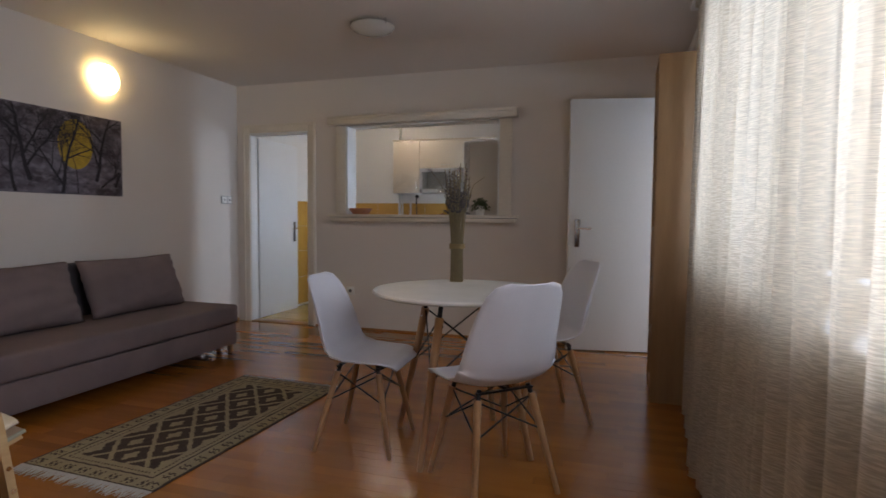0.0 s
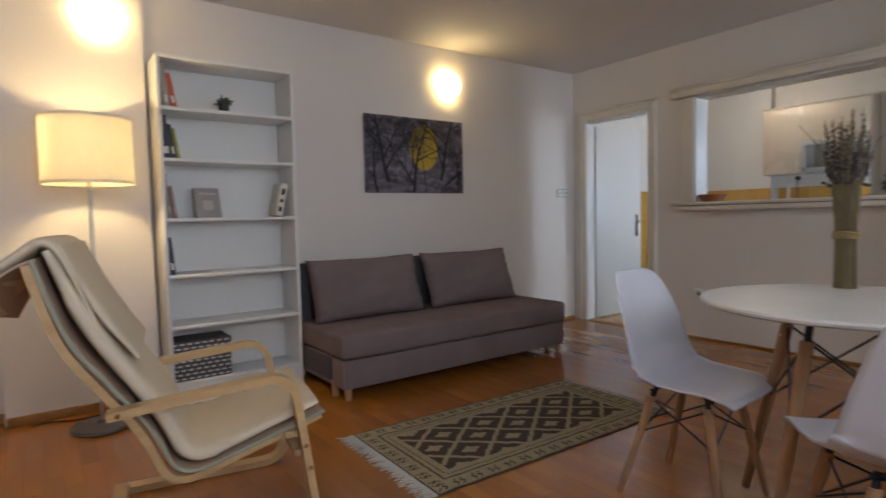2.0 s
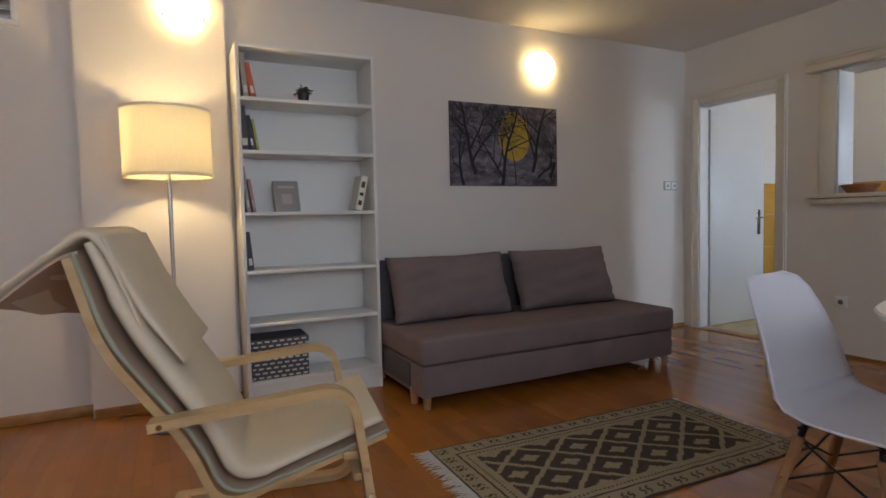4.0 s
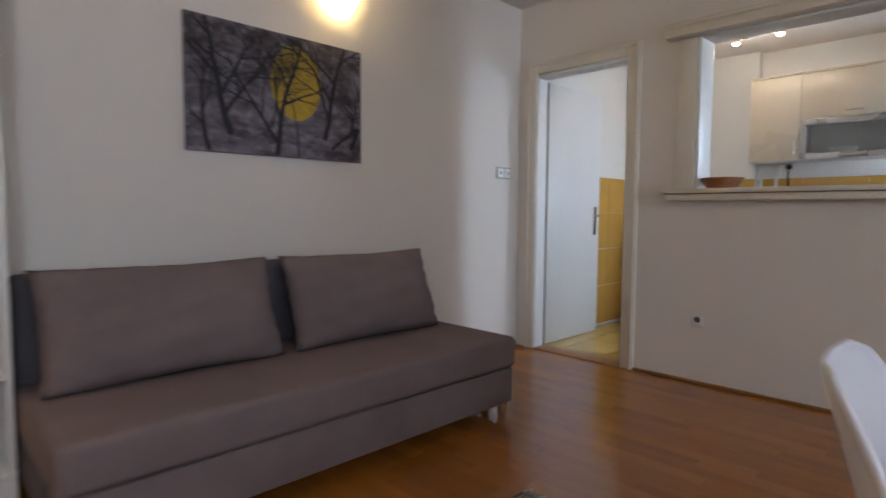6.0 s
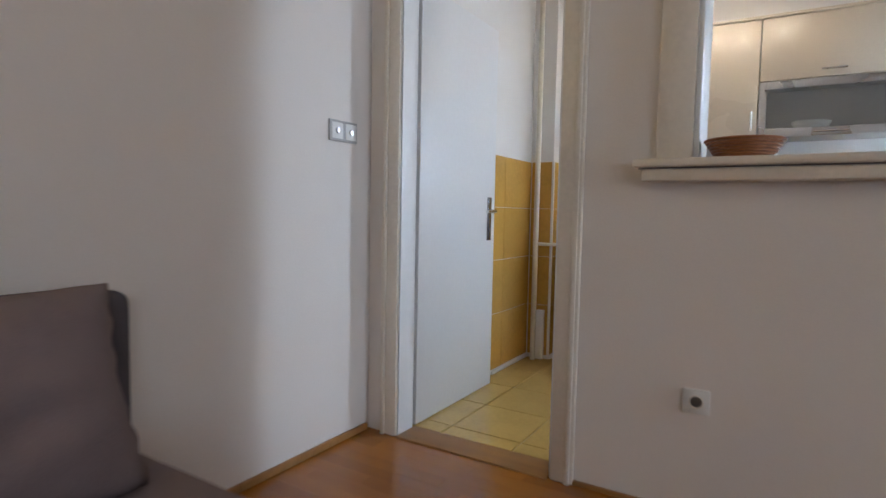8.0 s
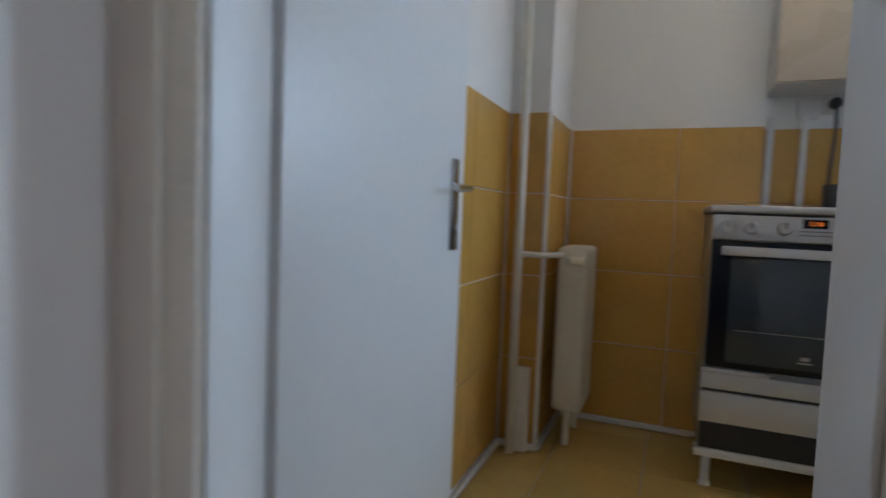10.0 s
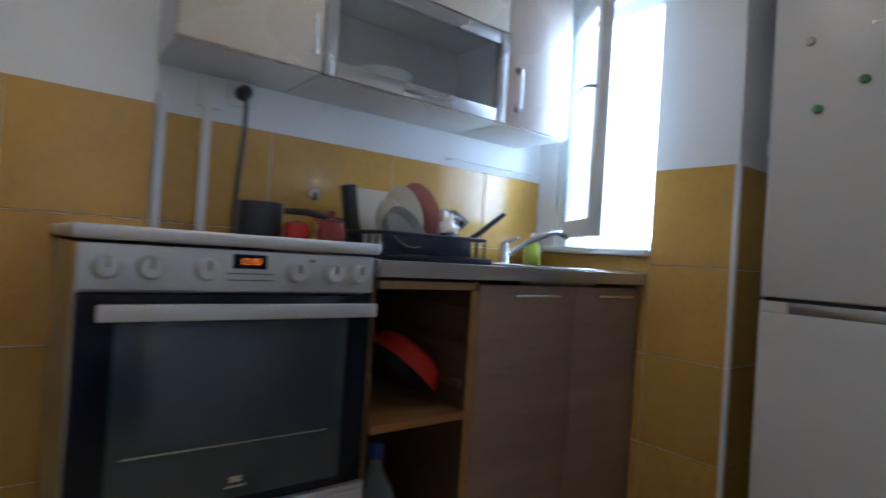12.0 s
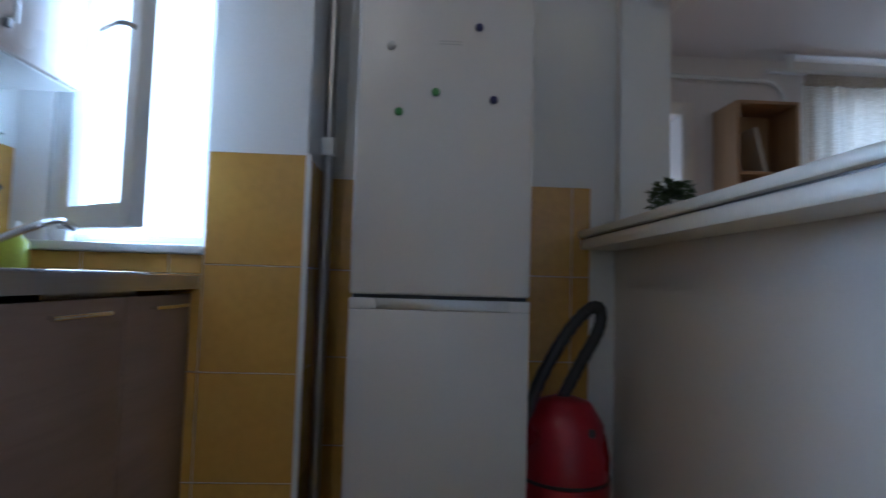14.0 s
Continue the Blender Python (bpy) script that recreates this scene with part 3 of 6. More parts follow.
# two books shown face on, and one leaning the other way
fb = thing("book", "grey paperback propped face out on the shelf", "book", pose(0.26, -3.64, 1.103, 0, -14, 8), "books on the white bookcase")
part("cover", box_bm((-0.018, -0.075, 0), (0, 0.075, 0.19), 0.002), surf("grey_cover", (0.36, 0.33, 0.32), 0.5), fb)
part("cover_print", box_bm((0.0003, -0.03, 0.05), (0.0013, 0.03, 0.11)), surf("cover_print", (0.50, 0.46, 0.44), 0.5), fb)
part("title_bar", box_bm((0.0003, -0.05, 0.145), (0.0013, 0.05, 0.16)), surf("title_print", (0.52, 0.48, 0.44), 0.5), fb)
rb = thing("book", "thick pale book leaning with a photograph on its cover", "book", pose(0.28, -3.195, 1.104, 0, 0, 0) @ pose(0, 0, 0, -13, 0, 0), "books on the white bookcase")
part("cover", box_bm((-0.14, -0.045, 0), (0, 0.0, 0.215), 0.002), M_PAGE, rb)
for z0, z1 in ((0.03, 0.06), (0.09, 0.11), (0.14, 0.18)):
    part("spine_print", box_bm((-0.0005, -0.035, z0), (0.001, -0.012, z1)), M_BLACKP, rb)


def leaf_cluster_bm(count, radius, size, seed, droop=0.0, z0=0.0):
    bm = bmesh.new()
    rnd = random.Random(seed)
    for _ in range(count):
        a, e = rnd.uniform(0, 6.283), rnd.uniform(0.05, 1.5)
        rr = radius * rnd.uniform(0.35, 1)
        p = Vector((rr * math.cos(a) * math.cos(e), rr * math.sin(a) * math.cos(e), z0 + rr * math.sin(e) - droop * rr * (1 - math.sin(e))))
        m = Matrix.Translation(p) @ Euler((rnd.uniform(-1.0, 1.0), rnd.uniform(-1.0, 1.0), a)).to_matrix().to_4x4()
        L, B = size * rnd.uniform(0.7, 1.3), size * rnd.uniform(0.3, 0.5)
        vs = [bm.verts.new(m @ Vector(q)) for q in ((0, 0, 0), (L * 0.4, B, L * 0.1), (L, 0, 0), (L * 0.4, -B, L * 0.1), (L * 0.45, 0, -L * 0.04))]
        for q in ((0, 4, 1), (1, 4, 2), (2, 4, 3), (3, 4, 0)):
            bm.faces.new([vs[k] for k in q])
    return bm


M_LEAF = surf("leaf_green", (0.05, 0.085, 0.03), 0.5, var=0.4, scale=30, fine=80)
M_DUSTY = surf("dusty_succulent", (0.09, 0.085, 0.06), 0.6, var=0.3, scale=30)


def potted_plant(label, m, pot_r, pot_h, pot_mat, leaves, radius, size, leaf_mat, seed, droop=0.0):
    ob = thing("potted_plant", label, "plant", m)
    part("pot", lathe_bm([(0, 0), (pot_r * 0.75, 0), (pot_r, pot_h), (pot_r * 0.9, pot_h), (pot_r * 0.85, pot_h * 0.85), (0, pot_h * 0.85)], 20), pot_mat, ob)
    bm = bmesh.new()
    rnd = random.Random(seed)
    for _ in range(9):
        a = rnd.uniform(0, 6.28)
        add_tube(bm, [(0, 0, pot_h * 0.8), (radius * 0.3 * math.cos(a), radius * 0.3 * math.sin(a), pot_h + radius * 0.4), (radius * 0.7 * math.cos(a), radius * 0.7 * math.sin(a), pot_h + radius * rnd.uniform(0.0, 0.7))], 0.0015, 5)
    part("stem", bm, leaf_mat, ob)
    part("foliage", leaf_cluster_bm(leaves, radius, size, seed, droop, pot_h * 0.9), leaf_mat, ob, smooth=0)
    return ob


potted_plant("small black pot with a tiny succulent", pose(0.22, -3.52, 1.744), 0.036, 0.068, M_BLACKP, 70, 0.040, 0.024, M_DUSTY, 5)
potted_plant("leafy green plant trailing from a white pot on the hatch shelf", pose(2.665, 0.06, 1.154), 0.045, 0.085, M_WHITE, 340, 0.082, 0.024, M_LEAF, 11, 0.5)


ob = thing("folder", "pale paper folder leaning inside the oak bookcase", "folder", pose(4.16, -1.235, 1.6805, 14, 0, 0) @ pose(0, 0, 0, -28, 0, 0))
part("cover", boxes_bm([((0, -0.011, 0), (0.21, -0.008, 0.29)), ((0, 0.008, 0), (0.21, 0.011, 0.29)), ((0.207, -0.008, 0), (0.21, 0.008, 0.29))]), surf("pale_card", (0.62, 0.52, 0.40), 0.7), ob)
part("pages", box_bm((0.004, -0.008, 0.003), (0.207, 0.008, 0.285)), M_PAGE, ob)


def storage_box():
    ob = thing("storage_box", "grey cardboard storage box with white dashes", "storage box", pose(0.20, -3.725, 0.136))
    m, nt, p = nodes_of("dashed_card")
    co = nt.nodes.new("ShaderNodeTexCoord")
    mp = nt.nodes.new("ShaderNodeMapping")
    mp.inputs["Rotation"].default_value = (radians(90), 0, radians(90))
    br = nt.nodes.new("ShaderNodeTexBrick")
    br.inputs["Color1"].default_value = br.inputs["Color2"].default_value = (0.62, 0.62, 0.62, 1)
    br.inputs["Mortar"].default_value = (0.09, 0.085, 0.09, 1)
    for k, v in (("Scale", 1.0), ("Mortar Size", 0.0085), ("Mortar Smooth", 0.1), ("Brick Width", 0.042), ("Row Height", 0.026)):
        br.inputs[k].default_value = v
    sep = nt.nodes.new("ShaderNodeSeparateXYZ")
    cmb = nt.nodes.new("ShaderNodeCombineXYZ")
    ad = nt.nodes.new("ShaderNodeMath")
    nt.links.new(co.outputs["Object"], sep.inputs[0])
    nt.links.new(sep.outputs[0], ad.inputs[0])
    nt.links.new(sep.outputs[1], ad.inputs[1])
    nt.links.new(ad.outputs[0], cmb.inputs[0])
    nt.links.new(sep.outputs[2], cmb.inputs[1])
    nt.links.new(cmb.outputs[0], br.inputs[0])
    nt.links.new(br.outputs[0], p.inputs["Base Color"])
    p.inputs["Roughness"].default_value = 0.7
    part("body", box_bm((-0.11, -0.16, 0), (0.115, 0.16, 0.20), 0.003), m, ob)
    part("lid", box_bm((-0.114, -0.164, 0.165), (0.119, 0.164, 0.235), 0.003), m, ob)


storage_box()


def painting():
    w, h = 0.955, 0.61
    ob = thing("canvas_print", "unframed canvas print of bare branches before a yellow moon", "picture", pose(0.0, -2.43, 1.28, 0, 0, 90))
    m, nt, p = nodes_of("cloudy_violet_print")
    a = noise_of(nt, 6, (1, 1, 2.2), 6)
    b = noise_of(nt, 19, (1, 1, 1.6), 5)
    c = lerp(nt, curve_of(nt, a, 0.38, 0.66), (0.055, 0.044, 0.055), (0.185, 0.160, 0.200))
    c = lerp(nt, curve_of(nt, b, 0.48, 0.72, 0, 0.7), c, (0.30, 0.275, 0.33))
    nt.links.new(c, p.inputs["Base Color"])
    p.inputs["Roughness"].default_value = 0.7
    # local x along the wall, y into it
    part("canvas", box_bm((0, -0.022, 0), (w, -0.001, h), 0.002), m, ob)
    bm = bmesh.new()
    ring = [bm.verts.new((0.55 + 0.142 * math.cos(k * math.pi / 24), -0.0235, 0.375 + 0.186 * math.sin(k * math.pi / 24))) for k in range(48)]
    bm.faces.new(ring)
    part("printed_moon", bm, surf("moon_yellow", (0.52, 0.34, 0.03), 0.7, var=0.35, scale=7, fine=25), ob)
    bm = bmesh.new()
    rnd = random.Random(21)

    def limb(x, z, ang, width, length, depth):
        steps = 7
        pts = [(x, z, width)]
        for i in range(steps):
            ang += rnd.uniform(-0.16, 0.16)
            x += math.sin(ang) * length / steps
            z += math.cos(ang) * length / steps
            pts.append((x, z, width * (1 - 0.6 * (i + 1) / steps)))
            if depth < 4 and i > 0 and rnd.random() < 0.84:
                limb(x, z, ang + rnd.choice((-1, 1)) * rnd.uniform(0.35, 0.95), pts[-1][2] * 0.6, length * rnd.uniform(0.4, 0.7), depth + 1)
        for (xa, za, wa), (xb, zb, wb) in zip(pts, pts[1:]):
            d = Vector((xb - xa, zb - za)).normalized()
            quad = [(xa - d.y * wa, za + d.x * wa), (xa + d.y * wa, za - d.x * wa), (xb + d.y * wb, zb - d.x * wb), (xb - d.y * wb, zb + d.x * wb)]
            if all(0.003 < q[0] < w - 0.003 and 0.003 < q[1] < h - 0.003 for q in quad):
                yy = -0.0242 - 0.0002 * depth
                bm.faces.new([bm.verts.new((q[0], yy, q[1])) for q in quad])

    for x, ang, wd_, L in ((0.24, -0.30, 0.019, 0.62), (0.10, -0.35, 0.012, 0.4), (0.44, 0.0, 0.015, 0.60), (0.47, -0.55, 0.010, 0.5), (0.69, 0.12, 0.016, 0.72), (0.71, 0.62, 0.010, 0.5), (0.86, 0.35, 0.014, 0.45), (0.56, 0.05, 0.005, 0.40)):
        limb(x, 0.006, ang, wd_, L, 0)
    part("printed_branch", bm, surf("print_black", (0.022, 0.017, 0.023), 0.7, var=0.3), ob, smooth=0)


painting()


def wall_sconce(label, m):
    """Local -x is the wall."""
    ob = thing("wall_sconce", label, "wall lamp", m, "round wall lamps")
    rot = pose(0, 0, 0, 0, 90, 0)
    part("back_plate", lathe_bm([(0, 0), (0.09, 0), (0.09, 0.02), (0, 0.02)], 32, m=rot), M_WHITE, ob)
    part("glass", lathe_bm([(0.108, 0.030), (0.118, 0.036), (0.117, 0.046), (0.10, 0.062), (0.064, 0.078), (0, 0.086)], 40, m=rot), M_BULB, ob, "lit opal glass dish")
    for a in (90, 210, 330):
        y, z = 0.119 * math.cos(radians(a)), 0.119 * math.sin(radians(a))
        part("clip", boxes_bm([((0.0, y - 0.007, z - 0.007), (0.055, y + 0.007, z + 0.007))], 0.002), M_CHROME, ob)
    return ob


wall_sconce("round lit opal glass wall lamp above the picture", pose(0, -1.62, 2.195))
wall_sconce("round lit opal glass wall lamp on the pillar", pose(0.10, -4.155, 2.26))


def floor_lamp():
    ob = thing("floor_lamp", "floor lamp with a lit cream drum shade", "floor lamp", pose(0.43, -4.27, 0))
    part("base", lathe_bm([(0, 0), (0.145, 0), (0.15, 0.006), (0.145, 0.022), (0.03, 0.03), (0.018, 0.045), (0, 0.045)], 40), M_DARKSTEEL, ob, "round brushed steel base")
    part("pole", rod_bm((0, 0, 0.03), (0, 0, 1.36), 0.0095), M_STEEL, ob)
    part("socket", rod_bm((0, 0, 1.34), (0, 0, 1.41), 0.018), M_WHITE, ob)
    sh = part("shade", lathe_bm([(0.208, 1.285), (0.208, 1.625), (0.2055, 1.625), (0.2055, 1.285), (0.208, 1.285)], 56), M_SHADE, ob, "lit cream fabric drum shade")
    for z in (1.287, 1.613):
        part("rim", lathe_bm([(0.2085, z), (0.2105, z), (0.2105, z + 0.012), (0.2085, z + 0.012), (0.2085, z)], 56), M_CREAM, sh)
    bm = bmesh.new()
    for k in range(3):
        a = k * 2.094
        add_rod(bm, (0, 0, 1.41), (0.205 * math.cos(a), 0.205 * math.sin(a), 1.41), 0.0025, seg=6)
    part("spider", bm, M_STEEL, ob)
    bm = bmesh.new()
    add_tube(bm, rounded([(-0.13, -0.03, 0.008), (-0.22, 0.03, 0.006), (-0.20, -0.12, 0.006), (-0.28, -0.24, 0.006), (-0.24, -0.30, 0.006)], 0.06, 5), 0.0035, 6)
    part("cord", bm, M_BLACKP, ob)


floor_lamp()
ps = thing("power_strip", "white power strip with plugs on the floor", "power strip", pose(0.22, -4.12, 0, 0, 0, 70))
part("body", box_bm((-0.09, -0.028, 0), (0.09, 0.028, 0.042), 0.006), M_WHITE, ps)
part("plug", box_bm((-0.06, -0.018, 0.042), (-0.02, 0.018, 0.075), 0.006), M_BLACKP, ps)
part("cord", tube_bm(rounded([(0.09, 0, 0.02), (0.2, -0.05, 0.006), (0.1, -0.16, 0.005), (0.3, -0.25, 0.005)], 0.07, 5), 0.004, 6), M_WHITE, ps)

vg = thing("wall_grille", "dark slatted wall vent in a white frame", "vent", pose(0.0, -5.43, 2.09, 0, 0, 90))
for a, b in (((0, -0.02, 0), (0.5, 0, 0.03)), ((0, -0.02, 0.33), (0.5, 0, 0.36)), ((0, -0.02, 0.03), (0.03, 0, 0.33)), ((0.47, -0.02, 0.03), (0.5, 0, 0.33))):
    part("frame_bar", box_bm(a, b, 0.004), M_WHITE, vg)
for i in range(6):
    part("slat", box_bm((0.03, -0.012, 0.032 + i * 0.05), (0.47, -0.004, 0.075 + i * 0.05), 0.002), M_DARKSTEEL, vg)
part("knob", lathe_bm([(0, 0), (0.024, 0), (0.022, 0.012), (0, 0.016)], 20, m=pose(0.42, -0.012, 0.22, 90, 0, 0)), M_WHITE, vg)

cl = thing("ceiling_light", "unlit shallow glass ceiling light", "ceiling light", pose(2.225, -1.37, 2.5))
part("mount", lathe_bm([(0, 0), (0.10, 0), (0.10, -0.02), (0, -0.02)], 32), M_STEEL, cl)
part("glass_dish", lathe_bm([(0.150, -0.02), (0.155, -0.028), (0.14, -0.05), (0.09, -0.072), (0, -0.082)], 40), surf("opal_glass", (0.62, 0.60, 0.56), 0.15, var=0.05), cl)
for a in (90, 210, 330):
    part("clip", box_bm((0.148 * math.cos(radians(a)) - 0.008, 0.148 * math.sin(radians(a)) - 0.008, -0.035), (0.148 * math.cos(radians(a)) + 0.008, 0.148 * math.sin(radians(a)) + 0.008, -0.0), 0.002), M_CHROME, cl)

sw = thing("light_switch", "double light switch in a white frame", "switch", pose(0.0, -0.188, 1.293))
part("plate", box_bm((0, -0.082, -0.042), (0.010, 0.082, 0.042), 0.003), surf("grey_plastic", (0.42, 0.41, 0.40), 0.4), sw)
for y in (-0.04, 0.04):
    k = part("rocker", box_bm((0.010, y - 0.032, -0.032), (0.0135, y + 0.032, 0.032), 0.002), M_WHITE, sw)
    part("knob", lathe_bm([(0, 0), (0.013, 0), (0.012, 0.008), (0, 0.009)], 16, m=pose(0.0135, y, 0, 0, 90, 0)), M_STEEL, k)
so = thing("wall_socket", "white earthed wall socket", "socket", pose(1.345, 0.0, 0.383))
part("plate", box_bm((-0.04, -0.011, -0.04), (0.04, 0, 0.04), 0.004), M_WHITE, so)
part("recess", lathe_bm([(0.022, 0), (0.022, 0.003), (0.018, 0.003), (0.017, 0.0), (0.022, 0)], 24, m=pose(0, -0.011, 0, 90, 0, 0)), M_CREAM, so)
part("well", lathe_bm([(0, 0), (0.0175, 0), (0.0175, 0.001), (0, 0.001)], 24, m=pose(0, -0.0112, 0, 90, 0, 0)), M_DARKSTEEL, so)


def shell_bm():
    """A moulded seat that turns up into a back; front is +y."""
    prof = [(0.225, 0.418), (0.205, 0.437), (0.15, 0.444), (0.06, 0.436), (-0.03, 0.430), (-0.11, 0.437), (-0.165, 0.470), (-0.193, 0.530), (-0.212, 0.610), (-0.235, 0.700), (-0.258, 0.780), (-0.272, 0.825), (-0.278, 0.842)]
    half = [0.185, 0.207, 0.222, 0.232, 0.236, 0.236, 0.233, 0.226, 0.215, 0.200, 0.179, 0.146, 0.092]
    side = [0.0, 0.004, 0.012, 0.022, 0.034, 0.050, 0.066, 0.070, 0.066, 0.055, 0.040, 0.026, 0.016]

    def at(lst, s):
        k = min(int(s), len(lst) - 2)
        f = s - k
        f = f * f * (3 - 2 * f) * 0.35 + f * 0.65
        return lst[k] * (1 - f) + lst[k + 1] * f

    bm = bmesh.new()
    nu, nv = 22, 44
    g = []
    for j in range(nv + 1):
        s = j / nv * (len(prof) - 1)
        y, z = at([p[0] for p in prof], s), at([p[1] for p in prof], s)
        y2, z2 = at([p[0] for p in prof], min(s + 0.3, len(prof) - 1)), at([p[1] for p in prof], min(s + 0.3, len(prof) - 1))
        y1, z1 = at([p[0] for p in prof], max(s - 0.3, 0)), at([p[1] for p in prof], max(s - 0.3, 0))
        d = Vector((0, y2 - y1, z2 - z1)).normalized()
        nrm = Vector((0, d.z, -d.y))
        if nrm.z < 0 and s < 5:
            nrm = -nrm
        if s >= 5 and nrm.y < 0:
            nrm = -nrm
        w, c = at(half, s), at(side, s)
        row = []
        for i in range(nu + 1):
            u = 2 * i / nu - 1
            lift = c * abs(u) ** 2.6
            row.append(bm.verts.new(Vector((u * w * (1 - 0.04 * abs(u) ** 4), y, z)) + nrm * lift))
        g.append(row)
    for a, b in zip(g, g[1:]):
        for i in range(nu):
            bm.faces.new((a[i], a[i + 1], b[i + 1], b[i]))
    bmesh.ops.recalc_face_normals(bm, faces=bm.faces[:])
    return bm


def side_chair(m, label):
    ob = thing("side_chair", label, "chair", m, "chairs round the table")
    sh = part("seat_shell", shell_bm(), M_SHELL, ob, "moulded white plastic seat and back", 180)
    so_ = sh.modifiers.new("thickness", "SOLIDIFY")
    so_.thickness, so_.offset = 0.007, 0.0
    tops = {}
    for sx in (-1, 1):
        for sy in (-1, 1):
            top, foot = Vector((sx * 0.125, sy * 0.105 + 0.01, 0.385)), Vector((sx * 0.192, sy * 0.195, 0.0))
            lg = part("leg", rod_bm(foot, top, 0.0105, 0.0165, 14), M_BEECH, ob)
            part("bracket", rod_bm(top - (top - foot) * 0.05, top + Vector((-sx * 0.012, -sy * 0.01, 0.036)), 0.010, 0.009), M_BLACK, lg)
            part("bolt", rod_bm(top.lerp(foot, 0.33) + Vector((sx * 0.018, 0, 0)), top.lerp(foot, 0.33) - Vector((sx * 0.018, 0, 0)), 0.004, seg=8), M_CHROME, lg)
            tops[sx, sy] = (top, foot)
    part("mount", boxes_bm([((-0.13, 0.105, 0.405), (0.13, 0.121, 0.413)), ((-0.13, -0.101, 0.405), (0.13, -0.085, 0.413)), ((-0.008, -0.1, 0.413), (0.008, 0.12, 0.424))]), M_BLACK, ob)
    low = {k: t.lerp(f, 0.36) for k, (t, f) in tops.items()}
    high = {k: t.lerp(f, 0.02) for k, (t, f) in tops.items()}
    for a, b in (((-1, -1), (1, -1)), ((-1, 1), (1, 1)), ((-1, -1), (-1, 1)), ((1, -1), (1, 1))):
        part("brace", rod_bm(low[a], high[b], 0.0035, seg=8), M_BLACK, ob)
        part("brace", rod_bm(low[b], high[a], 0.0035, seg=8), M_BLACK, ob)
    return ob


BIG = Matrix.Diagonal((1.04, 1.04, 1.056, 1))
ch = side_chair(pose(2.735, -2.535, 0, 0, 0, -86) @ Matrix.Diagonal((0.99, 0.99, 0.995, 1)), "white plastic shell chair on beech dowel legs")
copy_thing(ch, pose(3.44, -2.77, 0, 0, 0, 44) @ BIG)
copy_thing(ch, pose(3.54, -1.87, 0, 0, 0, 118) @ BIG)


def dining_table():
    ob = thing("dining_table", "round white table on splayed beech legs", "table", pose(3.20, -2.41, 0, 0, 0, -13) @ Matrix.Diagonal((1, 1, 1.018, 1)))
    part("tabletop", lathe_bm([(0, 0.742), (0.425, 0.742), (0.44, 0.749), (0.442, 0.757), (0.437, 0.764), (0, 0.765)], 96), M_TABLE, ob)
    ends = []
    for k in range(4):
        a = k * math.pi / 2
        c, s = math.cos(a), math.sin(a)
        foot, top = Vector((0.376 * c, 0.376 * s, 0)), Vector((0.215 * c, 0.215 * s, 0.655))
        lg = part("leg", rod_bm(foot, top, 0.0135, 0.021, 16), M_BEECH, ob)
        part("bracket", rod_bm(top - (top - foot) * 0.06, Vector((0.195 * c, 0.195 * s, 0.742)), 0.011), M_BLACK, lg)
        part("bolt", rod_bm(top.lerp(foot, 0.06) + Vector((-s, c, 0)) * 0.023, top.lerp(foot, 0.06) - Vector((-s, c, 0)) * 0.023, 0.005, seg=8), M_CHROME, lg)
        ends.append((top, foot))
    for k in range(4):
        (ta, fa), (tb, fb_) = ends[k], ends[(k + 1) % 4]
        part("brace", rod_bm(ta.lerp(fa, 0.42), tb, 0.004, seg=8), M_BLACK, ob)
        part("brace", rod_bm(tb.lerp(fb_, 0.42), ta, 0.004, seg=8), M_BLACK, ob)
    part("plate", lathe_bm([(0, 0.736), (0.205, 0.736), (0.205, 0.742), (0, 0.742)], 32), M_BLACK, ob)


dining_table()


